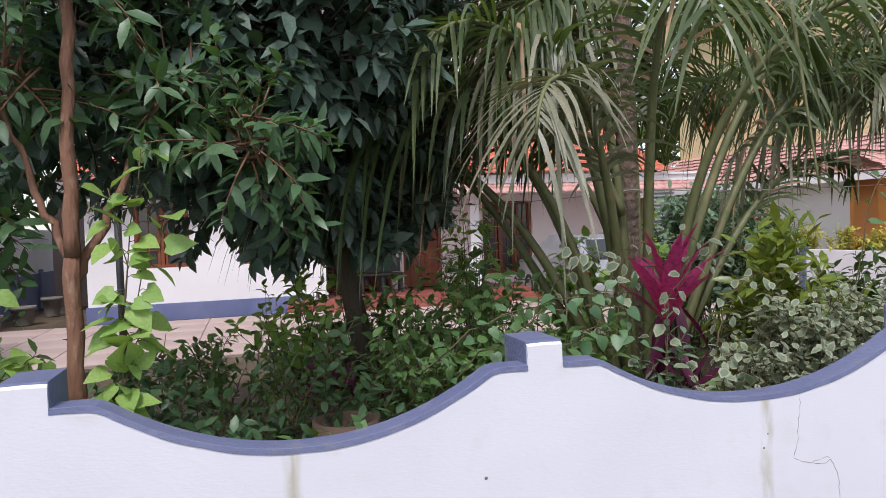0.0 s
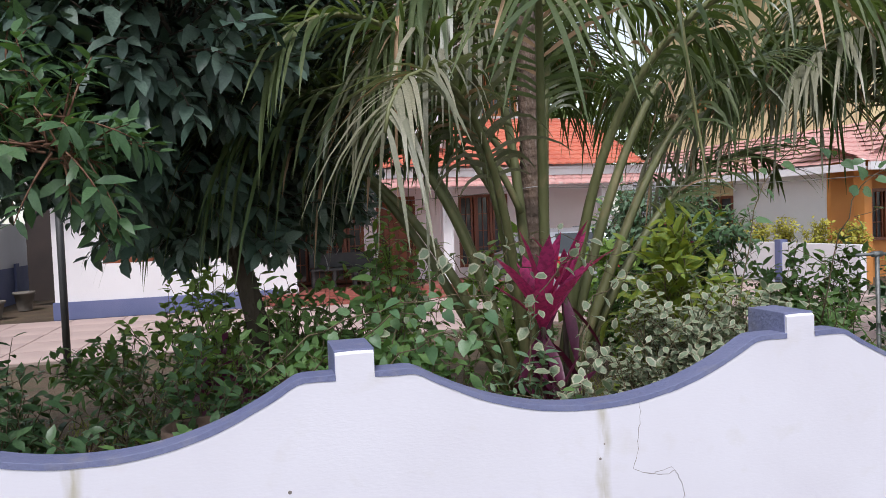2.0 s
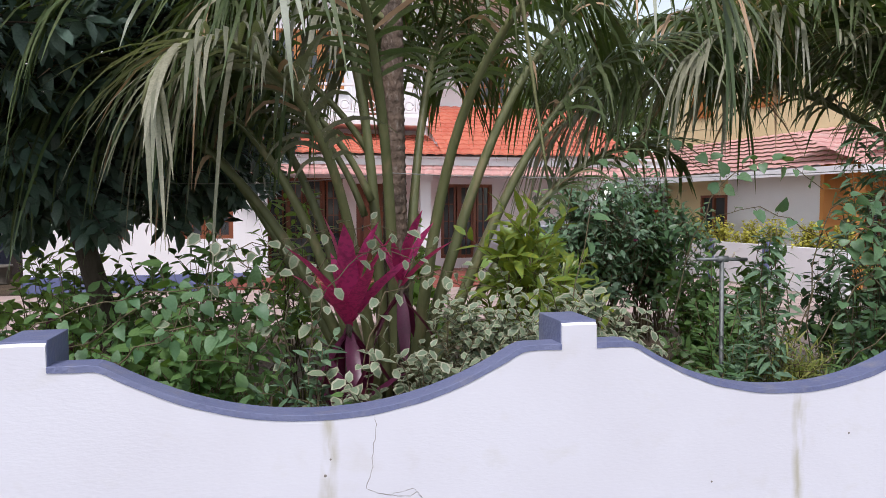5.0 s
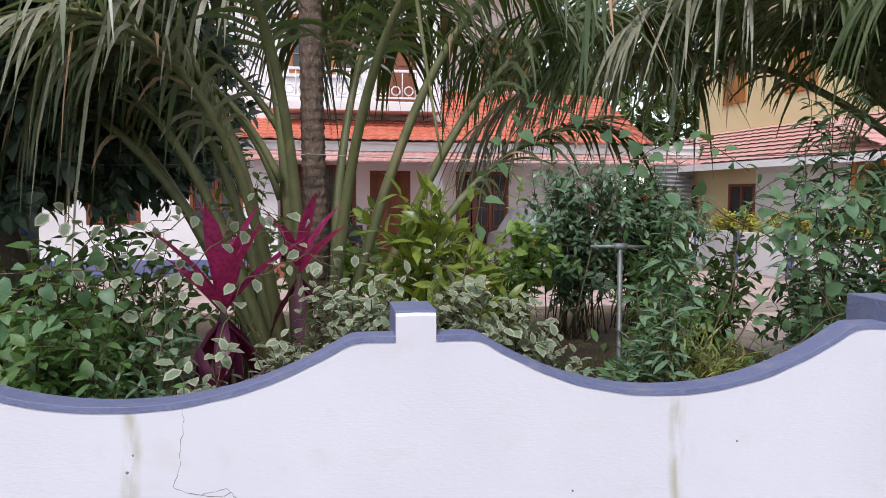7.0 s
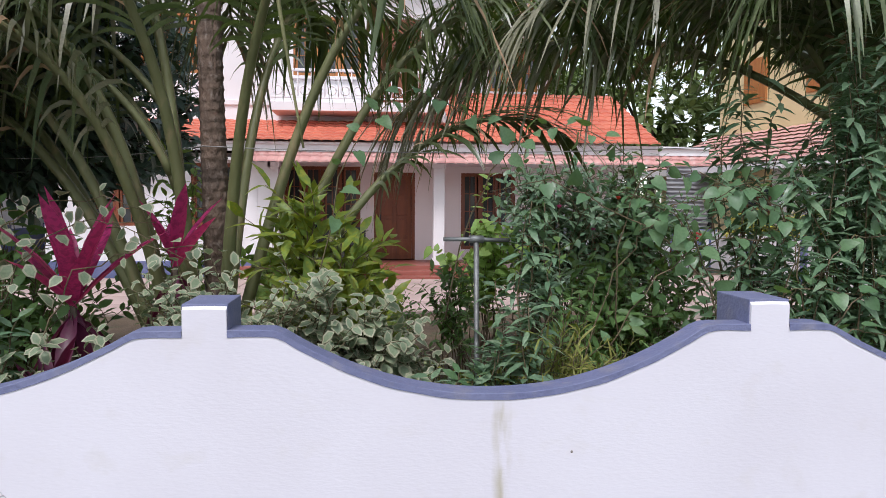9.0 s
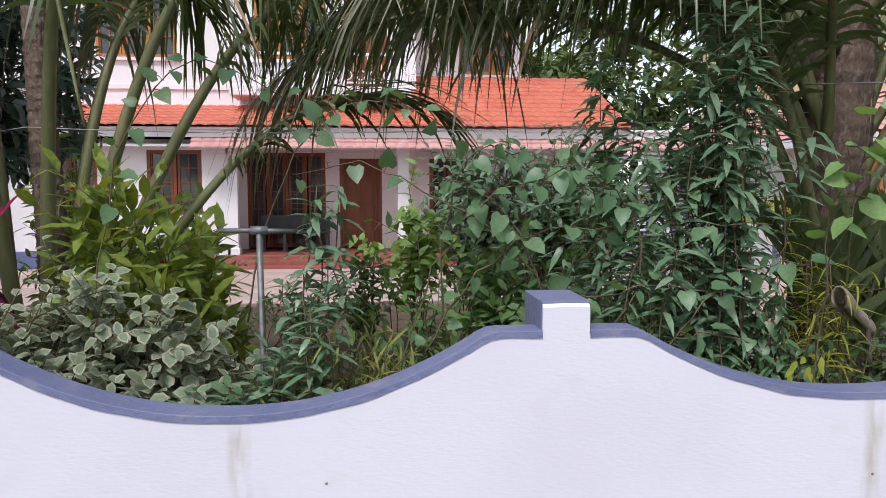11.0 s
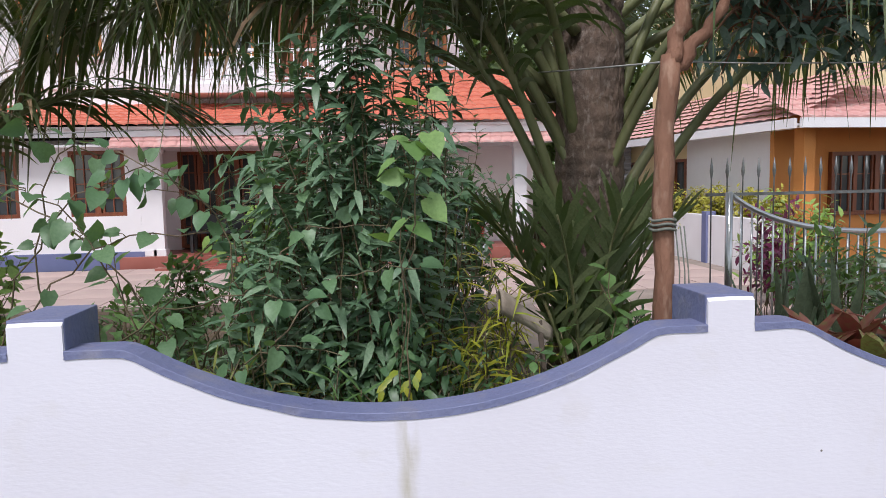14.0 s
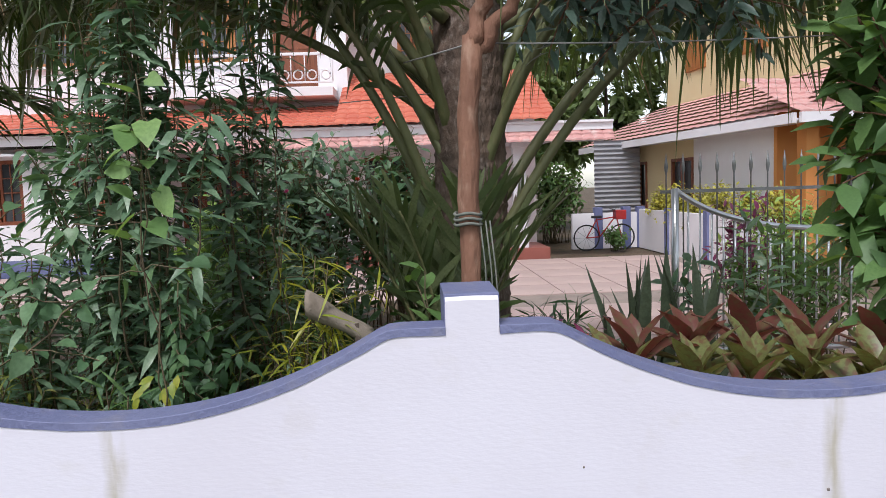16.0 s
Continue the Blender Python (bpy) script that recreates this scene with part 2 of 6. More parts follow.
class Mesh:
    """Vertices and faces gathered for one object, with a material slot for each face."""

    def __init__(self):
        self.v, self.f, self.m, self.n = [], [], [], 0

    def add(self, verts, faces, slot=0):
        verts = np.asarray(verts, float).reshape(-1, 3)
        self.v.append(verts)
        k = self.n
        self.f.extend([tuple(i + k for i in f) for f in faces])
        self.m.extend([slot] * len(faces) if isinstance(slot, int) else slot)
        self.n += len(verts)

    def box(self, x0, x1, y0, y1, z0, z1, slot=0):
        c = [(x, y, z) for z in (z0, z1) for y in (y0, y1) for x in (x0, x1)]
        self.add(c, [(0, 2, 3, 1), (4, 5, 7, 6), (0, 1, 5, 4), (2, 6, 7, 3), (0, 4, 6, 2), (1, 3, 7, 5)], slot)

    def tube(self, pts, radii, sides=7, slot=0):
        pts = np.asarray(pts, float)
        radii = np.broadcast_to(np.asarray(radii, float), (len(pts),))
        tan = np.gradient(pts, axis=0)
        tan /= np.linalg.norm(tan, axis=1)[:, None] + 1e-9
        ref = np.where(np.abs(tan[:, 2:3]) > 0.9, (1.0, 0, 0), (0, 0, 1.0))
        a = np.cross(tan, ref)
        a /= np.linalg.norm(a, axis=1)[:, None]
        for k in range(1, len(a)):
            w = a[k - 1] - tan[k] * (a[k - 1] @ tan[k])
            a[k] = w / (np.linalg.norm(w) + 1e-9)
        b = np.cross(tan, a)
        ang = np.linspace(0, 2 * math.pi, sides, endpoint=False)
        ring = pts[:, None] + radii[:, None, None] * (np.cos(ang)[None, :, None] * a[:, None] + np.sin(ang)[None, :, None] * b[:, None])
        fs = []
        for i in range(len(pts) - 1):
            for j in range(sides):
                k = (j + 1) % sides
                fs.append((i * sides + j, i * sides + k, (i + 1) * sides + k, (i + 1) * sides + j))
        fs.append(tuple(range(sides))[::-1])
        fs.append(tuple((len(pts) - 1) * sides + j for j in range(sides)))
        self.add(ring.reshape(-1, 3), fs, slot)

    def leaves(self, kind, P, D, N, L, W, droop=0.15, fold=0.2):
        """Leaves at P, growing along D, with N as their upper side; one shape of LEAF for all."""
        uv, faces, slots = LEAF[kind]
        uv = np.asarray(uv, float)
        P, D, N = (np.asarray(a, float).reshape(-1, 3) for a in (P, D, N))
        n = len(P)
        L, W, droop = (np.broadcast_to(np.asarray(a, float), (n,)) for a in (L, W, droop))
        D = D / (np.linalg.norm(D, axis=1)[:, None] + 1e-9)
        S = np.cross(D, N)
        S /= np.linalg.norm(S, axis=1)[:, None] + 1e-9
        N = np.cross(S, D)
        u, v = uv[:, 0], uv[:, 1]
        pts = (P[:, None] + D[:, None] * (L[:, None] * u)[..., None] + S[:, None] * (0.5 * W[:, None] * v)[..., None]
               + N[:, None] * (0.5 * fold * W[:, None] * np.abs(v) - (droop * L)[:, None] * u ** 2)[..., None])
        k = len(uv)
        base = self.n + np.arange(n) * k
        self.v.append(pts.reshape(-1, 3))
        for f, s in zip(faces, slots):
            self.f.extend(map(tuple, (base[:, None] + np.array(f)).tolist()))
            self.m.extend([s] * n)
        self.n += n * k


LEAF = {
    "oval": ([(0, 0), (0.3, -0.9), (0.3, 0), (0.3, 0.9), (0.65, -0.85), (0.65, 0), (0.65, 0.85), (1, 0)],
             [(0, 2, 1), (0, 3, 2), (1, 2, 5, 4), (2, 3, 6, 5), (4, 5, 7), (5, 6, 7)], [0] * 6),
    "heart": ([(0, 0), (-0.08, -0.55), (0.2, -1), (0.2, 0), (0.2, 1), (-0.08, 0.55), (0.6, -0.75), (0.6, 0), (0.6, 0.75), (1, 0)],
              [(0, 3, 2, 1), (0, 5, 4, 3), (2, 3, 7, 6), (3, 4, 8, 7), (6, 7, 9), (7, 8, 9)], [0] * 6),
    "lance": ([(0, 0), (0.25, -0.8), (0.25, 0.8), (0.6, -0.75), (0.6, 0.75), (1, 0)],
              [(0, 2, 1), (1, 2, 4, 3), (3, 4, 5)], [0] * 3),
    "variegated": ([(0, 0), (0.3, -1), (0.3, 1), (0.7, -0.9), (0.7, 0.9), (1, 0), (0.08, 0), (0.32, -0.66), (0.32, 0.66), (0.68, -0.58), (0.68, 0.58), (0.88, 0)],
                   [(6, 8, 7), (7, 8, 10, 9), (9, 10, 11), (0, 6, 7, 1), (0, 2, 8, 6), (1, 7, 9, 3), (2, 4, 10, 8), (3, 9, 11, 5), (4, 5, 11, 10)],
                   [0] * 3 + [1] * 6),
    "sword": ([(0, -0.45), (0, 0), (0, 0.45), (0.25, -0.9), (0.25, 0), (0.25, 0.9), (0.5, -1), (0.5, 0), (0.5, 1), (0.78, -0.7), (0.78, 0), (0.78, 0.7), (1, 0)],
              [(0, 1, 4, 3), (1, 2, 5, 4), (3, 4, 7, 6), (4, 5, 8, 7), (6, 7, 10, 9), (7, 8, 11, 10), (9, 10, 12), (10, 11, 12)], [0] * 8),
    "blade": ([(0, -1), (0, 1), (0.35, -0.9), (0.35, 0.9), (0.7, -0.6), (0.7, 0.6), (1, 0)], [(0, 1, 3, 2), (2, 3, 5, 4), (4, 5, 6)], [0] * 3),
}


def obj(name, mesh, mats, parent=None, label="", smooth=True):
    me = bpy.data.meshes.new(name)
    v = np.concatenate(mesh.v) if mesh.v else np.zeros((0, 3))
    me.from_pydata(v.tolist(), [], mesh.f)
    for m in mats if isinstance(mats, (list, tuple)) else [mats]:
        me.materials.append(m)
    me.polygons.foreach_set("material_index", mesh.m)
    if smooth:
        me.polygons.foreach_set("use_smooth", [True] * len(mesh.f))
    ob = new(name, me)
    if parent:
        ob.parent = parent
        if parent.data is None:
            ob.matrix_parent_inverse = Matrix.Translation(-parent.location)
    if label:
        tagged(ob, label)
    return ob


def thing(name, label, category, at=(0, 0, 0), group="", kind=""):
    e = new(name)
    e.empty_display_size = 0.1
    e.location = at
    return tagged(e, label, category, group, kind)


def boxes(name, rows, mat, parent=None, label="", bevel=0.0):
    """One mesh of boxes, with softened edges where bevel is given."""
    ms = Mesh()
    for r in rows:
        ms.box(*r)
    ob = obj(name, ms, mat, parent, label, smooth=False)
    if bevel:
        bm = bmesh.new()
        bm.from_mesh(ob.data)
        bmesh.ops.recalc_face_normals(bm, faces=bm.faces)
        bmesh.ops.bevel(bm, geom=bm.edges[:], offset=bevel, segments=2, affect="EDGES", profile=0.6)
        bm.to_mesh(ob.data)
        bm.free()
    return ob


def panels(name, rows, mat, parent, label=""):
    for r in rows:
        boxes(name, [r], mat, parent, label)


def unit(a):
    a = np.asarray(a, float)
    return a / (np.linalg.norm(a, axis=-1, keepdims=True) + 1e-9)


GROUND_Z = -0.1

# ---- ground, road, paving ----
g = Mesh()
g.add([(-400, -400, GROUND_Z - 0.02), (400, -400, GROUND_Z - 0.02), (400, 400, GROUND_Z - 0.02), (-400, 400, GROUND_Z - 0.02)], [(0, 1, 2, 3)])
tagged(obj("ground", g, SOIL), "dark brown garden soil", "ground", kind="structure")
tagged(boxes("road", [(-60, 60, -7.0, -0.02, -0.2, 0.0)], ASPHALT), "worn grey asphalt lane along the wall", "road", kind="structure")
pv = tagged(boxes("pavement", [(-7.2, 11.6, 8.2, 13.2, -0.16, -0.085), (6.4, 11.6, 2.2, 8.2, -0.16, -0.085)], JOINT), "pinkish yard paving in front of the house", "paving", kind="structure")


def paving(parent):
    slab = Mesh()
    slab.box(-0.49, 0.49, -0.49, 0.49, -0.02, 0.012)
    me = None
    for x0, x1, y0, y1 in ((-7, 11, 8.2, 13.2), (7, 11, 2.2, 8.2)):
        for i in range(int(x1 - x0)):
            for j in range(int(y1 - y0)):
                if me is None:
                    ob = obj("paving_slab", slab, PAVE, parent, smooth=False)
                    me = ob.data
                else:
                    ob = new("paving_slab", me)
                    ob.parent = parent
                ob.location = (x0 + i + 0.5, y0 + j + 0.5, -0.085)


# ---- boundary wall ----
POSTS = [-9.83, -7.83, -5.83, -3.83, -1.83] + [2.0 * k for k in range(8)]
THICK, DEEP, TOP, SHOULDER, LOW = 0.108, 0.25, 1.2, 1.105, 0.884


def bay(x):
    """Place along the wall in bays of 2 m; the bay left of the first full one is a little shorter."""
    return x if x > 0 else (x * 2.0 / 1.83 if x > -1.83 else x - 0.17)


def wall_height(x):
    u = abs((bay(x) + 20.0) % 2.0 - 1.0)
    a = 1.0 - 0.235
    k = u / a
    if k >= 1.04:
        return SHOULDER
    if k > 0.96:
        return SHOULDER - (SHOULDER - LOW) * 0.083 * (1 - (k - 0.96) / 0.08) ** 2
    low = LOW - (0.014 if 2 < x < 4 else 0.0)
    return low + (SHOULDER - low) * k ** 2.12


def boundary_wall():
    w = thing("boundary_wall", "white plastered garden wall with scalloped top and blue-grey coping", "wall", (0, 0, -0.1), kind="structure")
    rows = [(x, wall_height(x)) for x in np.arange(-10.0, 15.001, 0.04) if min(abs(x - q) for q in POSTS) > 0.076]
    for x in POSTS:
        rows += [(x - 0.0735, SHOULDER), (x - 0.073, TOP - 0.004), (x, TOP - 0.002), (x + 0.073, TOP - 0.004), (x + 0.0735, SHOULDER)]
    rows.sort()
    xs, hs = [r[0] for r in rows], [r[1] for r in rows]
    body = Mesh()
    n = len(xs)
    prof = [(0.0, -0.1, 0), (0.0, -0.014, 1), (0.012, -0.003, 1), (THICK - 0.012, -0.003, 1), (THICK, -0.014, 1), (THICK, -0.1, 0)]
    v, f = [], []
    for x, h in zip(xs, hs):
        v += [(x, y + 0.0015 * noise.noise(Vector((x * 1.3, y, 0))), (h + z if top else z)) for y, z, top in prof]
    for i in range(n - 1):
        for j in range(5):
            f.append((i * 6 + j, (i + 1) * 6 + j, (i + 1) * 6 + j + 1, i * 6 + j + 1))
    body.add(v, f)
    cp = [(-0.003, -0.016), (-0.0025, 0.0055), (-0.001, 0.007), (THICK - 0.004, 0.007), (THICK + 0.006, 0.0), (THICK + 0.006, -0.05)]
    for a, b in zip(POSTS, POSTS[1:]):
        cope = Mesh()
        cx = np.linspace(a + 0.074, b - 0.074, 60)
        v, f = [], []
        for x in cx:
            e = 0.004 * noise.noise(Vector((x * 9, 0, 0)))
            v += [(x, y, wall_height(x) + z + (e if k == 0 else 0)) for k, (y, z) in enumerate(cp)]
        for i in range(len(cx) - 1):
            for j in range(5):
                f.append((i * 6 + j, (i + 1) * 6 + j, (i + 1) * 6 + j + 1, i * 6 + j + 1))
        cope.add(v, f)
        obj("coping", cope, BLUE, w, "blue-grey painted coping", smooth=False)
    obj("wall_body", body, PAINT, w, smooth=False)
    for x in POSTS:
        boxes("post", [(x - 0.0765, x + 0.0765, 0.011, DEEP + 0.004, SHOULDER - 0.2, TOP + 0.001)], BLUE, w, "blue-grey painted post behind the white face", bevel=0.004)
    for x, z, r in ((-0.26, 0.69, 0.009), (3.27, 0.66, 0.006), (1.0, 0.66, 0.007), (1.02, 0.72, 0.005), (2.6, 0.5, 0.005), (5.02, 0.62, 0.006), (4.6, 0.45, 0.005), (0.4, 0.5, 0.004), (7.0, 0.6, 0.006), (6.3, 0.7, 0.004)):
        c = Mesh()
        c.tube([(x, 0.002, z), (x, -0.001, z)], (r, r * 0.8), 9)
        obj("paint_chip", c, CRACK, w, "small dark chip in the paint")
    for pts, wd in (([(1.185, 0.9), (1.19, 0.82), (1.178, 0.75), (1.175, 0.68), (1.152, 0.6), (1.19, 0.578), (1.27, 0.56), (1.32, 0.555), (1.345, 0.57), (1.36, 0.545), (1.385, 0.5), (1.39, 0.42), (1.41, 0.3)], 0.0026),
                    ([(1.24, 0.562), (1.255, 0.572), (1.29, 0.575), (1.33, 0.585), (1.345, 0.57)], 0.002)):
        c = Mesh()
        r = random.Random(9)
        fine = []
        for (a, b), (c2, d) in zip(pts, pts[1:]):
            for k in range(4):
                fine.append((a + (c2 - a) * k / 4 + r.uniform(-0.004, 0.004), b + (d - b) * k / 4))
        c.tube([(a, -0.0005, min(b, wall_height(a) - 0.02)) for a, b in fine], [wd * r.uniform(0.3, 0.75) for _ in fine], 4)
        obj("crack", c, CRACK, w, "hairline crack in the plaster")


boundary_wall()

# ---- main house ----


def ring_frame(x0, x1, y0, y1, z0, z1, t):
    """A rectangular frame in one piece, facing the road."""
    ms = Mesh()
    o = [(x0, z0), (x1, z0), (x1, z1), (x0, z1)]
    n = [(x0 + t, z0 + t), (x1 - t, z0 + t), (x1 - t, z1 - t), (x0 + t, z1 - t)]
    v = [(x, y, z) for y in (y0, y1) for ring in (o, n) for x, z in ring]
    f = []
    for k in range(4):
        j = (k + 1) % 4
        f += [(k, j, 4 + j, 4 + k), (8 + k, 12 + k, 12 + j, 8 + j), (k, 8 + k, 8 + j, j), (4 + k, 4 + j, 12 + j, 12 + k)]
    ms.add(v, f)
    return ms


def window_unit(name, x0, x1, y, z0, z1, leaves, mat, parent, bars=True, panes=3):
    """A wooden window in a wall that faces the road: frame, leaves with panes, bars."""
    t = 0.07
    fr = obj(name, ring_frame(x0, x1, y - 0.04, y + 0.06, z0, z1, t), mat, parent, smooth=False)
    for x in np.linspace(x0 + t / 2, x1 - t / 2, leaves + 1)[1:-1]:
        boxes("mullion", [(x - t / 2, x + t / 2, y - 0.035, y + 0.058, z0 + t, z1 - t)], mat, fr)
    wd = (x1 - x0) / leaves
    for k in range(leaves):
        a, b = x0 + k * wd + t, x0 + (k + 1) * wd - t
        if b - a < 0.1:
            continue
        rows = [(a - 0.02, a + 0.03, y, y + 0.04, z0 + t, z1 - t), (b - 0.03, b + 0.02, y, y + 0.04, z0 + t, z1 - t), ((a + b) / 2 - 0.01, (a + b) / 2 + 0.01, y + 0.004, y + 0.03, z0 + t, z1 - t)]
        rows += [(a + 0.03, b - 0.03, y + 0.002, y + 0.032, z - 0.012, z + 0.012) for z in np.linspace(z0 + t, z1 - t, panes + 1)]
        boxes("window_leaf", rows, mat, fr)
        boxes("pane", [(a, b, y + 0.034, y + 0.04, z0 + t, z1 - t)], GLASS, fr, "dark reflecting glass")
    return fr


def panel_door(x0, x1, y, z0, z1, mat, parent):
    fr = boxes("door_frame", [(x0 - 0.08, x0, y - 0.05, y + 0.08, z0, z1 + 0.08), (x1, x1 + 0.08, y - 0.05, y + 0.08, z0, z1 + 0.08), (x0, x1, y - 0.05, y + 0.08, z1, z1 + 0.08)], mat, parent)
    rows = [(x0, x1, y + 0.01, y + 0.05, z0, z1)]
    for i in range(2):
        for j in range(4):
            a = x0 + 0.1 + i * (x1 - x0 - 0.1) / 2
            b = z0 + 0.1 + j * (z1 - z0 - 0.1) / 4
            rows.append((a, a + (x1 - x0 - 0.3) / 2, y - 0.012, y + 0.012, b, b + (z1 - z0 - 0.5) / 4))
    boxes("door", rows, mat, fr, "panelled red-brown door", bevel=0.008)
    boxes("door_handle", [(x0 + 0.06, x0 + 0.09, y - 0.06, y - 0.012, z0 + 0.95, z0 + 1.1)], BLACK, fr, bevel=0.008)


def tiled_roof(name, x0, x1, ye, ze, yr, zr, mat, parent, col=0.3, row=0.28):
    """Sloping roof of interlocking clay tiles, eave at (ye, ze) and ridge at (yr, zr)."""
    ms = Mesh()
    nr = max(2, int(math.hypot(yr - ye, zr - ze) / row))
    sub = 6
    nc = int((x1 - x0) / col) * sub
    rise = unit((0, -(zr - ze), yr - ye))
    for i in range(nr):
        a, b = i / nr, (i + 1.12) / nr
        ring = []
        for f2, lift in ((a, 0.035), (b, 0.0)):
            for k in range(nc + 1):
                x = x0 + (x1 - x0) * k / nc
                h = 0.022 * abs(math.sin(math.pi * k / sub)) ** 0.7 + lift
                ring.append((x, ye + (yr - ye) * f2 + rise[1] * h, ze + (zr - ze) * f2 + rise[2] * h))
        ring += [(p[0], p[1], p[2] - 0.035) for p in ring[:nc + 1]]
        fs = [(k, k + 1, nc + 2 + k, nc + 1 + k) for k in range(nc)] + [(2 * nc + 2 + k, 2 * nc + 3 + k, k + 1, k) for k in range(nc)]
        ms.add(ring, fs)
    return obj(name, ms, mat, parent, smooth=False)


def main_house():
    h = thing("house", "two-storey white house with red tiled veranda roof and blue plinth", "house", (2, 15, -0.1))
    Y = 15.0
    holes = [(0.45, 2.27, 0.2, 2.43), (2.60, 3.60, 0.18, 2.30), (4.74, 6.10, 0.42, 2.3)]
    rows, x = [], -0.4
    for a, b, z0, z1 in holes:
        rows += [(x, a, Y, Y + 0.23, 0.16, 3.4), (a, b, Y, Y + 0.23, z1, 3.4)]
        if z0 > 0.3:
            rows.append((a, b, Y, Y + 0.23, 0.16, z0))
        x = b
    rows.append((x, 8.8, Y, Y + 0.23, 0.16, 3.4))
    panels("veranda_wall", rows, HOUSEGREY, h)
    # added sheet behind the openings, room shade painted as near-black
    boxes("room_shade_sheet", [(-6, 8.7, Y + 2.5, Y + 2.6, 0.0, 3.4)], DARK, h)
    window_unit("window", 0.45, 2.27, Y + 0.06, 0.2, 2.43, 4, WOOD, h, panes=5)
    panel_door(2.68, 3.52, Y + 0.05, 0.18, 2.22, WOOD, h)
    window_unit("window", 4.74, 6.10, Y + 0.06, 0.42, 2.3, 3, WOOD, h, panes=4)
    boxes("veranda_floor", [(-0.4, 8.8, 13.35, Y, -0.1, 0.16)], REDSTEP, h, "red oxide veranda floor", bevel=0.01)
    boxes("step", [(0.6, 6.6, 13.0, 13.348, -0.1, 0.07)], REDSTEP, h, "red oxide step", bevel=0.01)
    boxes("step", [(0.5, 6.7, 12.7, 12.998, -0.1, -0.02)], REDSTEP, h, "red oxide step", bevel=0.01)
    for x, w in ((0.05, 0.26), (0.3, 0.2), (3.93, 0.25), (8.05, 0.28)):
        boxes("pillar", [(x, x + w, 13.5, 13.5 + w, 0.16, 2.45), (x - 0.03, x + w + 0.03, 13.47, 13.53 + w, 0.16, 0.3), (x - 0.03, x + w + 0.03, 13.47, 13.53 + w, 2.33, 2.447)], HOUSEWHITE, h, bevel=0.008)
    boxes("veranda_ceiling", [(-4.81, 8.9, 13.05, Y + 0.1, 2.452, 2.5), (8.9, 10.1, 13.05, 13.9, 2.452, 2.5)], HOUSEWHITE, h)
    boxes("fascia", [(-4.81, 10.1, 12.96, 13.04, 2.64, 2.80), (-4.81, 10.1, 12.9, 13.1, 2.79, 2.84)], HOUSEWHITE, h, "white fascia band")
    tiled_roof("canopy_tiles", -0.3, 10.1, 12.85, 2.42, 13.04, 2.66, TILEPINK, h, 0.22, 0.12)
    tiled_roof("roof_tiles", -4.81, 4.4, 12.8, 2.86, Y - 0.02, 3.5, TILE, h, 0.24, 0.3)
    # steeper roof over the car porch, closed by a gable end
    tiled_roof("porch_roof_tiles", 4.3, 8.9, 12.8, 2.87, 16.1, 4.4, TILE, h, 0.24, 0.3)
    gable = Mesh()
    gable.add([(x, y, z) for x in (4.36, 4.46) for y, z in ((12.95, 2.84), (16.0, 2.84), (16.0, 4.3))], [(0, 2, 1), (3, 4, 5), (0, 1, 4, 3), (1, 2, 5, 4), (2, 0, 3, 5)])
    obj("gable_end", gable, HOUSEWHITE, h, smooth=False)
    # wing that stands forward, with a window and a blue plinth
    W = 13.5
    z0, z1, a, b = 1.03, 2.4, -1.36, -0.23
    a2, b2 = -3.47, -2.37
    panels("wing_wall", [(-4.41, a2, W, W + 0.23, 0.27, 2.62), (b2, a, W, W + 0.23, 0.27, 2.62), (b, 0.05, W, W + 0.23, 0.27, 2.62), (a, b, W, W + 0.23, 0.27, z0), (a, b, W, W + 0.23, z1, 2.62),
                        (a2, b2, W, W + 0.23, 0.27, z0), (a2, b2, W, W + 0.23, z1, 2.62), (-4.41, -4.18, W + 0.23, Y + 4, 0.27, 2.62), (-0.4, -0.17, W + 0.23, Y, 0.27, 2.62)], HOUSEWHITE, h)
    window_unit("window", a, b, W + 0.06, z0, z1, 2, WOOD, h, panes=4)
    window_unit("window", a2, b2, W + 0.06, z0, z1, 2, WOOD, h, panes=4)
    boxes("plinth", [(-4.45, 0.09, W - 0.04, W + 0.3, -0.1, 0.268), (-4.45, -4.01, W + 0.3, Y + 4, -0.1, 0.268)], PLINTH, h, "blue-grey painted plinth", bevel=0.008)
    # upper storey
    ups = [(-2.85, -1.06), (0.69, 2.33), (2.75, 3.75)]
    rows, x = [], -5.0
    for a, b in ups:
        rows += [(x, a, Y, Y + 0.23, 3.4, 7.2), (a, b, Y, Y + 0.23, 5.98, 7.2), (a, b, Y, Y + 0.23, 3.4, 4.58 if b < 2.5 else 3.7)]
        x = b
    rows += [(x, 4.2, Y, Y + 0.23, 3.4, 7.2), (4.2, 4.43, Y, Y + 1.2, 3.4, 7.2), (4.43, 5.6, Y + 1.2, Y + 1.43, 3.4, 7.2), (6.9, 7.2, Y + 1.2, Y + 1.43, 3.4, 7.2), (5.6, 6.9, Y + 1.2, Y + 1.43, 3.4, 4.5), (5.6, 6.9, Y + 1.2, Y + 1.43, 5.9, 7.2), (7.0, 7.2, Y + 1.43, Y + 6, 3.4, 7.2), (-5.0, -4.8, Y + 0.23, Y + 6, 3.4, 7.2)]
    panels("upper_wall", rows, HOUSEWHITE, h)
    # same added dark sheet upstairs, in place of shaded rooms
    boxes("upper_shade_sheet", [(-5, 7, Y + 2.5, Y + 2.6, 3.4, 7.2)], DARK, h)
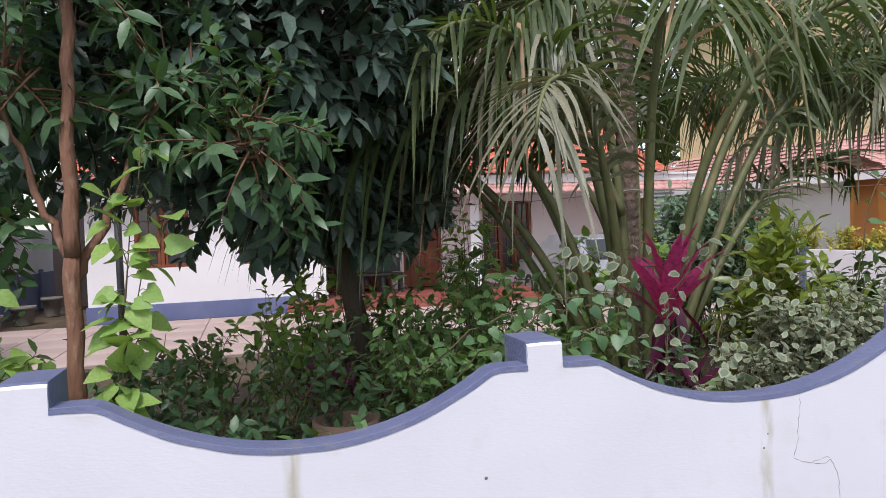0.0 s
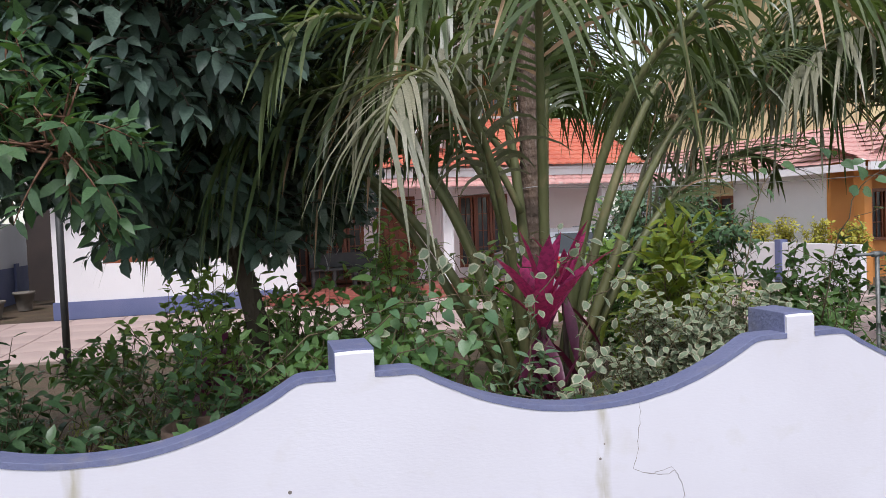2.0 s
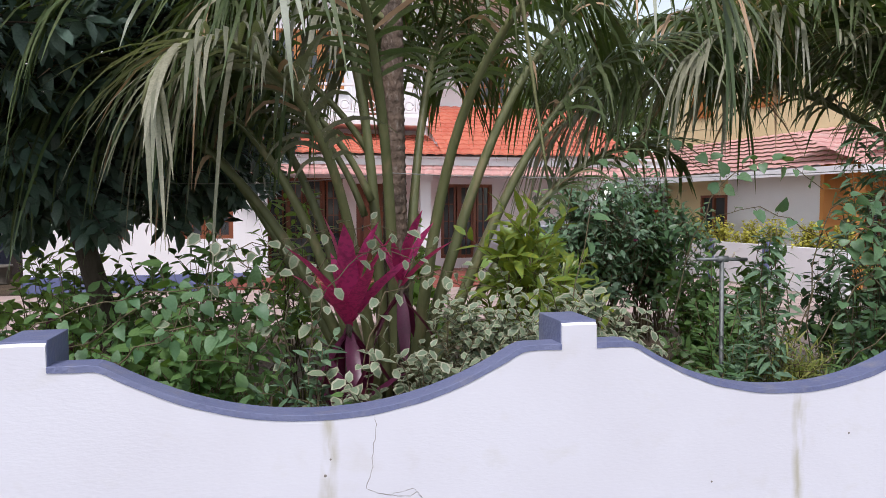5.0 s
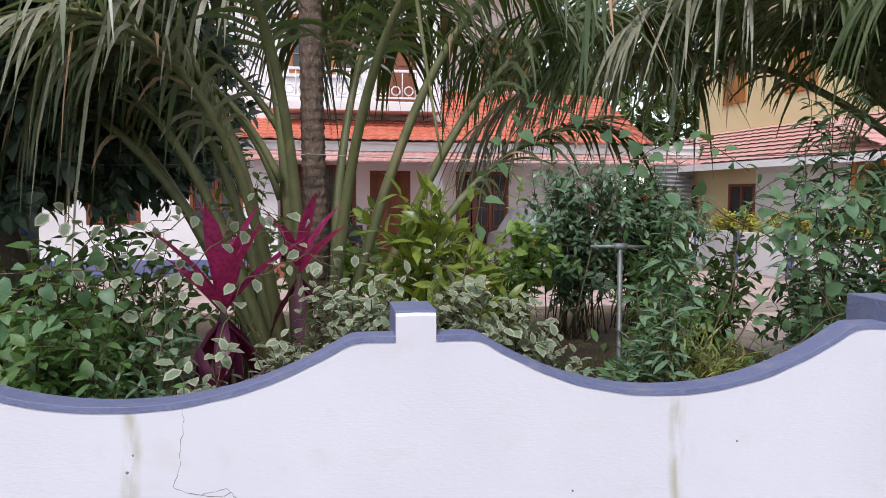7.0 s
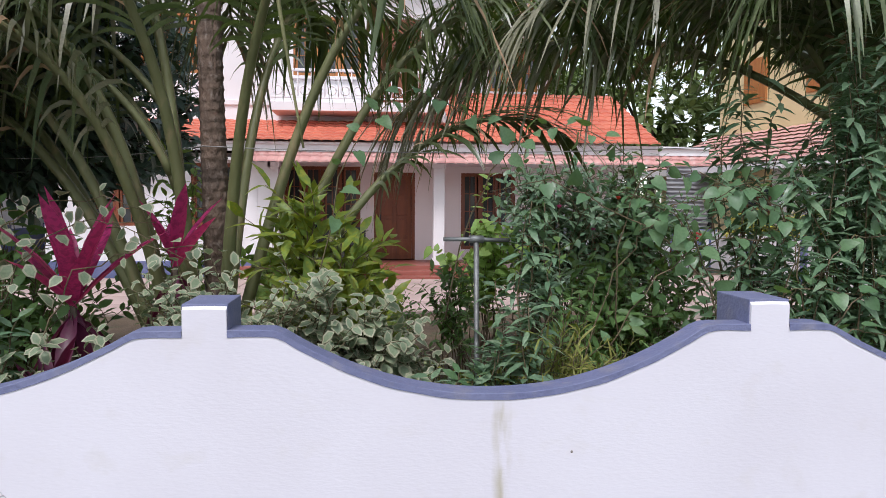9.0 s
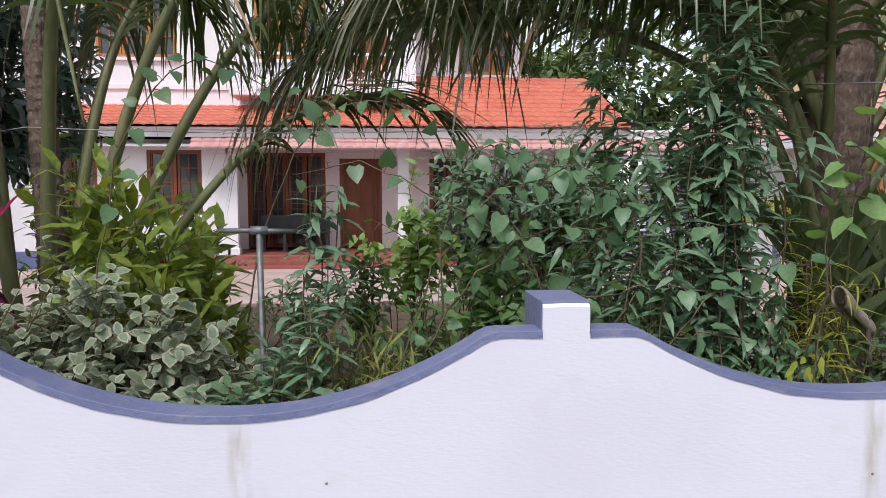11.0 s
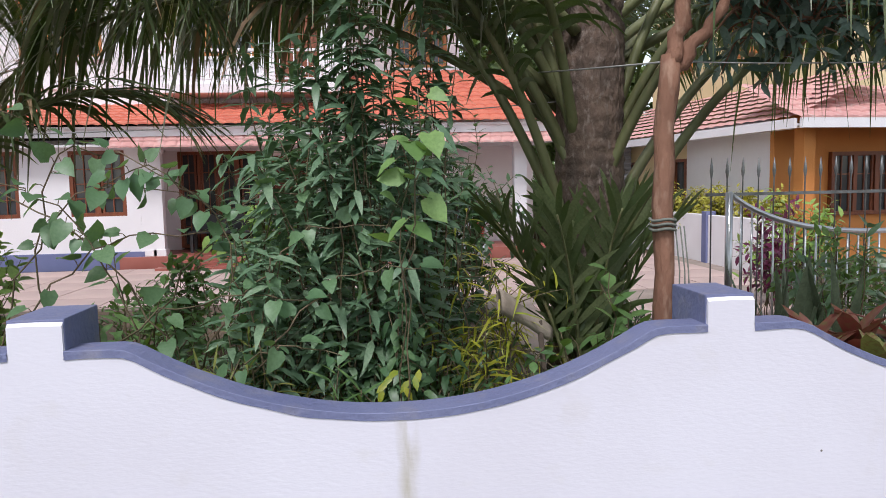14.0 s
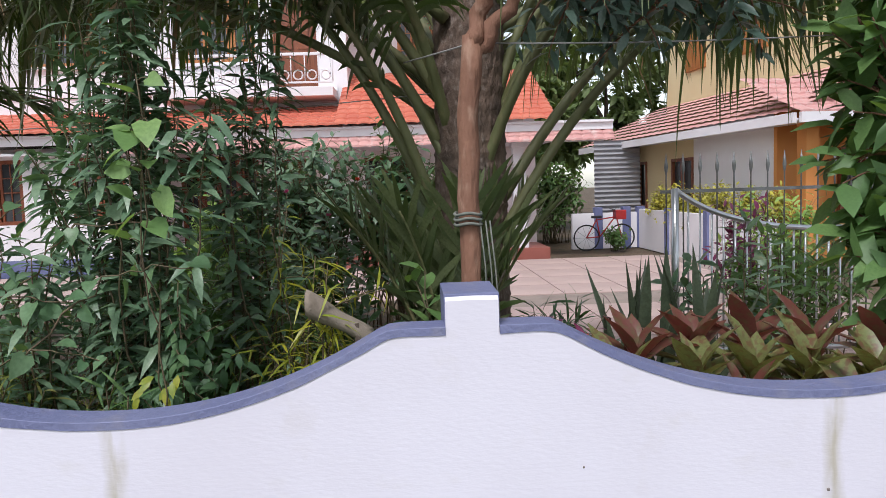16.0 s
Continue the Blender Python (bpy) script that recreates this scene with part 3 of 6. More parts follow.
    for a, b in ups[:2]:
        window_unit("window", a, b, Y + 0.04, 4.58, 5.98, 3, WOODORANGE, h, panes=3)
        boxes("window_sill", [(a - 0.08, b + 0.08, Y - 0.08, Y - 0.002, 4.5, 4.575)], HOUSEWHITE, h, bevel=0.01)
    panel_door(2.83, 3.67, Y + 0.05, 3.7, 5.9, WOOD, h)
    window_unit("window", 5.6, 6.9, Y + 1.24, 4.5, 5.9, 3, WOODORANGE, h, panes=3)
    boxes("string_course", [(-5.05, 4.2, Y - 0.05, Y - 0.002, 3.86, 3.98)], HOUSEWHITE, h, bevel=0.01)
    # balcony with an ornamental rail
    boxes("balcony_slab", [(0.3, 4.2, 13.9, Y - 0.052, 3.62, 3.82)], HOUSEWHITE, h, bevel=0.01)
    rail = boxes("balcony_rail", [(0.3, 4.2, 13.92, 13.98, 4.5, 4.56), (0.3, 4.2, 13.93, 13.97, 3.9, 3.94)], HOUSEWHITE, h, bevel=0.008)
    for k in range(13):
        x = 0.45 + k * 0.3
        ring = Mesh()
        ring.tube([(x + 0.1 * math.cos(q), 13.95, 4.08 + 0.1 * math.sin(q)) for q in np.linspace(0, 2 * math.pi, 13)], 0.018, 5)
        ring.tube([(x + 0.15, 13.95, 3.94), (x + 0.15, 13.95, 4.5)], 0.014, 5)
        obj("baluster", ring, HOUSEWHITE, rail)
    boxes("roof_slab", [(-5.6, 7.8, 14.3, 21.5, 7.2, 7.36)], HOUSEWHITE, h, bevel=0.01)
    boxes("back_wall", [(-5, 7.2, 21, 21.2, -0.1, 7.2), (8.6, 8.8, 15.23, 21, -0.1, 3.4)], HOUSEWHITE, h)


main_house()

# ---- neighbouring house ----


def side_house():
    h = thing("house", "cream house with faded pink tiled roof and orange porch", "house", (15, 14, -0.1))
    X = 13.3
    rows, y = [], 10.4
    for a, b in ((13.3, 14.3), (15.6, 16.5)):
        rows += [(X, X + 0.23, y, a, -0.1, 2.9), (X, X + 0.23, a, b, -0.1, 1.0), (X, X + 0.23, a, b, 2.2, 2.9)]
        y = b
    rows.append((X, X + 0.23, y, 18.4, -0.1, 2.9))
    boxes("side_wall", rows[:1] , HOUSEWHITE, h)
    panels("side_wall", rows[1:], CREAM, h)
    for a, b in ((13.3, 14.3), (15.6, 16.5)):
        fr = boxes("window", [(X - 0.03, X + 0.08, a, b, 2.13, 2.2), (X - 0.03, X + 0.08, a, b, 1.0, 1.07)] + [(X - 0.03, X + 0.08, c - 0.035, c + 0.035, 1.07, 2.13) for c in np.linspace(a + 0.035, b - 0.035, 3)], WOOD, h)
        boxes("pane", [(X + 0.04, X + 0.05, a, b, 1.07, 2.13)], GLASS, fr, "dark reflecting glass")
    boxes("front_wall", [(X + 0.23, 22, 10.4, 10.63, -0.1, 2.9), (X - 0.02, X + 0.9, 10.3, 10.4, -0.1, 2.9)], ORANGE, h, "orange painted porch wall")
    window_unit("window", 14.6, 16.2, 10.33, 0.95, 2.2, 3, WOOD, h)
    boxes("porch_pillar", [(X - 0.1, X + 0.15, 9.4, 9.65, -0.1, 2.72)], ORANGE, h, "orange porch pillar", bevel=0.01)
    # roof planes: one slopes up from the side eave, one from the porch eave
    ms = Mesh()
    nr, nc = 9, 150
    for i in range(nr):
        for f2, lift in ((i / nr, 0.04), ((i + 1.1) / nr, 0.0)):
            ms.add([(12.7 + 2.6 * f2, 9.2 + 9.6 * k / nc, 2.72 + 1.15 * f2 + lift + 0.02 * abs(math.sin(math.pi * k / 5)) + 0.0) for k in range(nc + 1)], [])
        k0 = ms.n - 2 * (nc + 1)
        ms.f.extend([(k0 + k, k0 + k + 1, k0 + nc + 2 + k, k0 + nc + 1 + k) for k in range(nc)])
        ms.m.extend([0] * nc)
    obj("roof_tiles", ms, TILEPINK, h, smooth=False)
    tiled_roof("porch_roof_tiles", 12.7, 22, 8.9, 2.72, 10.6, 3.5, TILEPINK, h)
    boxes("eave_board", [(12.66, 12.72, 9.0, 18.8, 2.56, 2.73), (12.72, 22, 8.88, 8.94, 2.56, 2.73)], HOUSEWHITE, h, "white eave board")
    boxes("soffit", [(12.72, 13.3, 9.0, 18.8, 2.6, 2.64)], HOUSEWHITE, h)
    panels("upper_wall", [(15.3, 15.5, 11, 18.4, 3.0, 8.0), (15.5, 22, 11, 11.2, 3.0, 8.0)], CREAM, h)
    boxes("upper_window", [(15.24, 15.32, 13.5, 14.6, 4.7, 6.0)], WOODORANGE, h, bevel=0.01)
    boxes("upper_window", [(15.24, 15.32, 16.2, 17.2, 4.7, 6.0)], WOODORANGE, h, bevel=0.01)
    boxes("roof_slab", [(14.8, 22.5, 10.5, 19, 8.0, 8.15)], HOUSEWHITE, h)
    h.location, h.rotation_euler = (13.82, 14.9, -0.27), (0, 0, radians(7.5))


side_house()


def low_wall():
    w = thing("low_wall", "low white yard wall with blue pillars", "wall", (11.5, 14, -0.1), kind="structure")
    boxes("wall_body", [(9.75, 11.4, 15.4, 15.55, -0.1, 0.78), (11.4, 11.55, 9.0, 15.4, -0.1, 0.85)], HOUSEWHITE, w, bevel=0.01)
    for x, y in ((10.3, 15.35), (11.0, 15.35), (11.36, 13.3), (11.36, 11.2), (11.36, 15.35)):
        boxes("pillar", [(x, x + 0.2, y, y + 0.2, -0.1, 0.92)], PLINTH, w, "blue-grey painted pillar", bevel=0.01)


low_wall()


def corrugated(x0, x1, y, z0, z1):
    ms = Mesh()
    n = int((z1 - z0) / 0.02)
    for k in range(n + 1):
        z = z0 + (z1 - z0) * k / n
        o = 0.03 * math.sin(z * 2 * math.pi / 0.12)
        ms.add([(x0, y + o, z), (x1, y + o, z), (x0, y + o + 0.004, z), (x1, y + o + 0.004, z)], [])
    for k in range(n):
        ms.f += [(4 * k, 4 * k + 1, 4 * k + 5, 4 * k + 4), (4 * k + 2, 4 * k + 6, 4 * k + 7, 4 * k + 3)]
        ms.m += [0, 0]
    return ms


sheet = thing("sheet_screen", "grey corrugated metal sheet screen beside the wall", "screen", (11.2, 16.4, -0.1))
obj("metal_sheet", corrugated(10.55, 11.75, 16.3, 0.5, 2.6), SHEET, sheet)
boxes("post", [(10.6, 10.68, 16.34, 16.42, -0.1, 2.6)], IRON, sheet)
boxes("post", [(11.6, 11.68, 16.34, 16.42, -0.1, 2.6)], IRON, sheet)

# ---- plants ----


def curve(a, b, c, n=9):
    t = np.linspace(0, 1, n)[:, None]
    a, b, c = (np.asarray(p, float) for p in (a, b, c))
    return (1 - t) ** 2 * a + 2 * t * (1 - t) * b + t * t * c


def shoot_leaves(ms, rng, pts, per, kind, L, W, start=0.3, up=0.5, droop=0.25, fold=0.2, pairs=False, flat=0.0):
    """Leaves along a shoot, alternate or in pairs."""
    if per < 1:
        return
    s = np.linspace(start, 1.0, per) + rng.uniform(-0.02, 0.02, per)
    s = np.clip(s, 0, 1) * (len(pts) - 1.001)
    i = s.astype(int)
    P = pts[i] + (pts[i + 1] - pts[i]) * (s - i)[:, None]
    T = unit(pts[i + 1] - pts[i])
    ref = unit(np.cross(T, rng.normal(size=3)))
    oth = np.cross(T, ref)
    ang = np.arange(per) * (math.pi / 2 if pairs else 2.4) + rng.uniform(-0.35, 0.35, per)
    if pairs:
        P, T, ref, oth = (np.repeat(a, 2, axis=0) for a in (P, T, ref, oth))
        ang = np.repeat(ang, 2) + np.tile([0, math.pi], per)
    out = np.cos(ang)[:, None] * ref + np.sin(ang)[:, None] * oth
    D = unit(out + T * up + rng.normal(scale=0.18, size=out.shape))
    N = unit(np.array((0, -0.25, 1.0)) + rng.normal(scale=0.3, size=out.shape) + T * 0.4)
    k = len(P)
    sc = rng.uniform(0.65, 1.15, k)
    ms.leaves(kind, P, D, N, L * sc, W * sc, droop * rng.uniform(0.3, 1.6, k), fold)


def shrub(name, label, x, y, rx, ry, h, stems, per, kind, L, W, mats, seed, category="shrub", zb=GROUND_Z, twig=0.006, start=0.3, up=0.5,
          droop=0.25, fold=0.2, pairs=False, side=3, arch=0.35, stem_mat=None, group="", lean=(0, 0)):
    """A bush: many curved stems from the ground, side shoots, leaves along them."""
    rng = np.random.default_rng(seed)
    root = thing(name, label, category, (x, y, zb), group)
    wood, leaf = Mesh(), Mesh()
    for k in range(stems):
        th, r = rng.uniform(0, 2 * math.pi), math.sqrt(rng.uniform(0.02, 1))
        base = np.array((x + rng.normal() * rx * 0.22, y + rng.normal() * ry * 0.22, zb))
        tip = np.array((x + lean[0] + rx * r * math.cos(th), y + lean[1] + ry * r * math.sin(th), zb + h * (1 - arch * r * r) * rng.uniform(0.72, 1.0)))
        mid = base * 0.55 + tip * 0.45
        mid[2] = base[2] + (tip[2] - base[2]) * 0.75
        pts = curve(base, mid, tip, 10)
        pts[1:-1] += rng.normal(scale=0.012 * h, size=(8, 3)) * 0.6
        wood.tube(pts, np.linspace(twig, twig * 0.35, 10), 5)
        shoot_leaves(leaf, rng, pts, per, kind, L, W, start, up, droop, fold, pairs)
        for j in range(side):
            q = rng.uniform(max(0.3, start), 0.95)
            p0 = pts[int(q * 9)]
            d = unit(rng.normal(size=3) + np.array((0, 0, 0.6))) * h * rng.uniform(0.1, 0.22)
            sp = curve(p0, p0 + d * 0.5 + np.array((0, 0, 0.02)), p0 + d, 5)
            wood.tube(sp, np.linspace(twig * 0.5, twig * 0.25, 5), 4)
            shoot_leaves(leaf, rng, sp, max(3, per // 2), kind, L * 0.9, W * 0.9, 0.15, up, droop, fold, pairs)
    obj("branchwork", wood, stem_mat or TWIG, root)
    obj("foliage", leaf, mats, root)
    return root


def trailing(name, label, paths, per, kind, L, W, mats, seed, category="vine", twig=0.004, droop=0.3, start=0.02, stem_mat=None, up=0.25, sag=0.0):
    """A climber or arching stems: leaves along given curves (start, middle, end)."""
    rng = np.random.default_rng(seed)
    a = paths[0][0]
    root = thing(name, label, category, tuple(a))
    wood, leaf = Mesh(), Mesh()
    for p in paths:
        pts = curve(*p, n=14)
        pts[1:-1] += rng.normal(scale=0.015, size=(12, 3))
        wood.tube(pts, np.linspace(twig, twig * 0.5, 14), 5)
        s = np.linspace(start, 0.99, per) * 12.99
        i = s.astype(int)
        P = pts[i] + (pts[i + 1] - pts[i]) * (s - i)[:, None]
        T = unit(pts[i + 1] - pts[i])
        sgn = np.where(np.arange(per) % 2, 1.0, -1.0)[:, None]
        S = unit(np.cross(T, np.array((0, -1.0, 0.3))))
        pet = unit(S * sgn * 0.8 + rng.normal(scale=0.35, size=P.shape) + np.array((0, -0.35, 0.2)))
        Q = P + pet * L * 0.35
        for a2, b2 in zip(P, Q):
            wood.tube([a2, (a2 + b2) / 2 + np.array((0, 0, 0.005)), b2], twig * 0.4, 4)
        D = unit(pet * 0.8 + T * up + np.array((0, -0.3, -0.55)) + rng.normal(scale=0.25, size=P.shape))
        N = unit(np.array((0, -0.45, 0.8)) + rng.normal(scale=0.45, size=P.shape))
        sc = rng.uniform(0.6, 1.15, per)
        leaf.leaves(kind, Q, D, N, L * sc, W * sc, droop * rng.uniform(0.2, 1.4, per), 0.22)
    obj("branchwork", wood, stem_mat or TWIG, root)
    obj("foliage", leaf, mats, root)
    return root


def frond_mesh(base, az, elev, length, bend, leaf, n, hang, seed, first=0.3, power=1.6, width=0.028, rad=0.022, spread=0.75, dry=0.0, twist=0.0):
    """One palm frond: an arching rachis with two rows of leaflets. az, elev, bend in degrees."""
    rng = np.random.default_rng(seed)
    m = 26
    u = np.linspace(0, 1, m)
    el = np.radians(elev - bend * u ** power)
    a = math.radians(az) + np.radians(twist) * u ** 2
    step = length / (m - 1)
    d = np.stack([np.cos(el) * np.cos(a), np.cos(el) * np.sin(a), np.sin(el)], -1)
    pts = np.asarray(base, float) + np.concatenate([np.zeros((1, 3)), np.cumsum(d[:-1] * step, axis=0)])
    ms = Mesh()
    ms.tube(pts, rad * (1 - 0.82 * u) + 0.002, 6, 1)
    side = unit(np.cross(d, np.array((0, 0, 1.0))))
    upv = np.cross(side, d)
    for sgn in (-1, 1):
        s = np.linspace(first, 0.985, n) + rng.uniform(-0.004, 0.004, n)
        i = (s * (m - 1.001)).astype(int)
        f2 = (s * (m - 1.001) - i)[:, None]
        P = pts[i] + (pts[i + 1] - pts[i]) * f2
        rel = (s - first) / (1 - first)
        ln = leaf * (0.45 + 0.75 * np.sin(np.pi * np.clip(0.12 + 0.78 * rel, 0, 1))) * rng.uniform(0.6, 1.12, n)
        T, S, Uv = d[i], side[i] * sgn, upv[i]
        D = unit(S * spread + T * (0.45 + 0.6 * rel)[:, None] + Uv * 0.22 + rng.normal(scale=0.16, size=T.shape))
        hg = hang * (rng.uniform(0.25, 1.35, n) * 0.6 + 0.4 * (0.4 + 0.9 * np.abs(np.sin(rel * 7 + seed))))
        q = np.array((0, 0.2, 0.42, 0.64, 0.84, 1.0))
        wq = np.array((0.5, 1.0, 1.0, 0.8, 0.5, 0.06))
        line = P[:, None] + D[:, None] * (ln[:, None] * (q * (1 - 0.3 * np.minimum(hg, 1.2)[:, None] * q))[..., None].reshape(n, 6))[..., None]
        line[..., 2] -= (hg * ln)[:, None] * q ** 2.1
        tan = unit(np.gradient(line, axis=1))
        wv = unit(np.cross(tan, np.broadcast_to(Uv[:, None] + S[:, None] * 0.3, tan.shape)))
        a1 = line - wv * (width * 0.5 * wq)[None, :, None]
        b1 = line + wv * (width * 0.5 * wq)[None, :, None]
        v = np.stack([a1, b1], 2).reshape(n * 12, 3)
        k0 = ms.n
        ms.v.append(v)
        for j in range(n):
            slot = 2 if rng.uniform() < dry else 0
            for e in range(5):
                o = k0 + j * 12 + e * 2
                ms.f.append((o, o + 1, o + 3, o + 2))
                ms.m.append(slot)
        ms.n += len(v)
    return ms


def ringed_trunk(pts, radii, ring=0.07, depth=0.012, sides=14):
    pts = np.asarray(pts, float)
    seg = np.linalg.norm(np.diff(pts, axis=0), axis=1).sum()
    n = int(seg / ring) * 4
    t = np.linspace(0, len(pts) - 1.001, n)
    i = t.astype(int)
    P = pts[i] + (pts[np.minimum(i + 1, len(pts) - 1)] - pts[i]) * (t - i)[:, None]
    R = np.interp(t, np.arange(len(pts)), radii) + depth * np.where(np.arange(n) % 4 == 0, 1.0, np.where(np.arange(n) % 4 == 1, 0.3, 0.0))
    ms = Mesh()
    ms.tube(P, R, sides)
    return ms


def sword_rosette(name, label, base, trunk_h, rows, L, W, mats, seed, category="plant", trunk_mat=None, elev=(15, 80), droop=0.35, group="", split=True, skirt=False):
    """A rosette of long leaves on a short stem; every leaf is a part."""
    rng = np.random.default_rng(seed)
    root = thing(name, label, category, base, group)
    top = np.asarray(base, float) + (0, 0, trunk_h)
    st = Mesh()
    st.tube([base, (np.asarray(base) + top) / 2 + rng.normal(scale=0.01, size=3), top + (0, 0, 0.04)], (0.028, 0.024, 0.014), 8)
    obj("stem", st, trunk_mat or BARK, root)
    joined = Mesh()
    for k in range(rows):
        az = k * 2.399 + rng.uniform(-0.2, 0.2)
        el = math.radians(elev[0] + (elev[1] - elev[0]) * (k / max(1, rows - 1)) ** 0.8 + rng.uniform(-6, 6))
        D = np.array((math.cos(el) * math.cos(az), math.cos(el) * math.sin(az), math.sin(el)))
        N = np.array((-math.sin(el) * math.cos(az), -math.sin(el) * math.sin(az), math.cos(el)))
        if skirt and k <= rows * 0.38:
            el = math.radians(rng.uniform(-80, -40))
            D = np.array((math.cos(el) * math.cos(az), math.cos(el) * math.sin(az), math.sin(el)))
            N = np.array((math.sin(-el) * math.cos(az), math.sin(-el) * math.sin(az), math.cos(el)))
        sc = rng.uniform(0.75, 1.1)
        ms = Mesh() if split else joined
        ms.leaves("sword", [top - (0, 0, 0.1 * trunk_h * (1 - k / rows))], [D], [N], L * sc, W * sc, droop * rng.uniform(0.6, 1.3), 0.35)
        if split:
            obj("leaf", ms, mats[0] if k > rows * 0.38 else mats[-1], root)
    if not split:
        obj("foliage", joined, mats[0], root)
    return root


def limb_tree(name, label, base, top, r0, limbs, crown, mats, bark, seed, leaf=("oval", 0.17, 0.06), shoots=400, per=8, droop=0.25):
    """A tree: tapered trunk, limbs that reach into the crown's lobes, leaf clusters over and inside the lobes."""
    rng = np.random.default_rng(seed)
    root = thing(name, label, "tree", base)
    b, t = np.asarray(base, float), np.asarray(top, float)
    tr = Mesh()
    p = curve(b, (b + t) / 2 + rng.normal(scale=0.06, size=3), t, 14)
    tr.tube(p, np.linspace(r0, r0 * 0.6, 14) * (1 + 0.5 * np.exp(-np.linspace(0, 14, 14))), 12)
    obj("trunk", tr, bark, root)
    lv, tw = Mesh(), Mesh()
    vol = np.array([c[3] * c[4] * c[5] for c in crown]) ** 0.67
    for c, w in zip(crown, vol / vol.sum()):
        cc, rr = np.array(c[:3]), np.array(c[3:6])
        k0 = p[-1] if limbs else p[-4]
        lm = curve(k0, (k0 + cc) / 2 + (0, 0, 0.25), cc, 9)
        tr2 = Mesh()
        tr2.tube(lm, np.linspace(r0 * 0.5, 0.015, 9), 8)
        obj("limb", tr2, bark, root)
        n = int(shoots * w)
        dirs = unit(rng.normal(size=(n, 3)))
        rad = rng.uniform(0.25, 1.0, n) ** 0.45
        lump = np.array([1 + 0.28 * noise.noise(Vector(d * 2.2) + Vector(cc)) for d in dirs])
        tips = cc + dirs * rr * (rad * lump)[:, None]
        for d, tip in zip(dirs, tips):
            st = tip - unit(d * 0.8 + (0, 0, 0.25)) * 0.3
            pts = curve(st, (st + tip) / 2 + (0, 0, 0.03), tip, 5)
            tw.tube(pts, np.linspace(0.006, 0.003, 5), 4)
            shoot_leaves(lv, rng, pts, per, leaf[0], leaf[1], leaf[2], 0.35, 0.9, droop, 0.2)
    obj("branchwork", tw, bark, root)
    obj("crown", lv, mats, root)
    return root


# dark broad-leaved tree behind the left bays
limb_tree("mango_tree", "large tree with dense dark green drooping leaves", (-0.15, 2.75, GROUND_Z), (-0.55, 2.45, 1.9), 0.1, True,
          [(-0.9, 2.2, 2.75, 1.35, 1.3, 1.2), (-1.9, 1.3, 2.75, 0.95, 0.75, 0.85), (-0.75, 1.15, 2.75, 0.7, 0.62, 0.72), (0.15, 3.3, 2.7, 0.85, 0.9, 1.1), (-2.6, 2.6, 3.0, 1.2, 1.3, 1.2),
           (-1.0, 3.8, 2.6, 1.5, 0.9, 1.2), (-0.6, 2.6, 4.0, 1.9, 1.6, 1.2), (-1.05, 1.7, 2.12, 0.5, 0.55, 0.42), (-0.6, 2.7, 1.95, 1.0, 0.9, 0.6), (-0.1, 3.6, 2.0, 0.9, 0.7, 0.6), (0.35, 4.6, 2.6, 0.68, 0.8, 1.1)],
          LF_TREE, BARK, 11, ("oval", 0.155, 0.07), 3250, 9, 0.4)


def slim_tree(name, label, paths, seed, tuft, bark=BARKRED, leaf=("oval", 0.11, 0.045), mats=None, per=9, twigs=40):
    """A slim garden tree: stem and forks along given curves, leafy twigs near the given places (x, y, z, reach)."""
    rng = np.random.default_rng(seed)
    root = thing(name, label, "tree", paths[0][0])
    for k, (pts, r0, r1) in enumerate(paths_with_radius(paths)):
        m = Mesh()
        q = curve(*pts, n=16)
        q[1:-1] += rng.normal(scale=0.008, size=(14, 3))
        m.tube(q, np.linspace(r0, r1, 16) * (1 + rng.uniform(-0.06, 0.1, 16)), 10)
        obj("trunk" if k == 0 else "limb", m, bark, root)
    tw, lv = Mesh(), Mesh()
    for c in tuft:
        cc = np.array(c[:3])
        for k in range(twigs):
            d = unit(rng.normal(size=3) + (0, 0, 0.2)) * c[3] * rng.uniform(0.4, 1)
            s0 = cc + rng.normal(scale=0.05, size=3)
            pts = curve(s0, s0 + d * 0.6 + (0, 0, 0.04), s0 + d, 6)
            tw.tube(pts, np.linspace(0.006, 0.002, 6), 4)
            shoot_leaves(lv, rng, pts, per, leaf[0], leaf[1], leaf[2], 0.35, 0.7, 0.3, 0.2)
    obj("branchwork", tw, bark, root)
    obj("crown", lv, mats or LF_DEEP, root)


def paths_with_radius(paths):
    return [(p[:3], p[3], p[4]) for p in paths]


slim_tree("young_tree", "slim red-brown tree with leafy forks beside the wall post",
          [((-1.79, 0.45, GROUND_Z), (-1.79, 0.46, 0.8), (-1.76, 0.45, 1.62), 0.036, 0.03), ((-1.76, 0.45, 1.6), (-1.76, 0.45, 2.2), (-1.72, 0.5, 3.2), 0.03, 0.018),
           ((-1.76, 0.45, 1.55), (-1.86, 0.45, 1.85), (-2.04, 0.5, 2.3), 0.018, 0.009), ((-1.76, 0.46, 1.5), (-1.62, 0.6, 1.8), (-1.44, 0.8, 2.3), 0.022, 0.01)], 21,
          [(-1.99, 0.55, 2.3, 0.45), (-1.74, 0.6, 2.9, 0.6), (-1.39, 0.75, 2.35, 0.45), (-2.14, 0.7, 1.75, 0.35), (-1.09, 0.5, 2.0, 0.4)], mats=LF_DEEP, leaf=("oval", 0.13, 0.045), twigs=34)
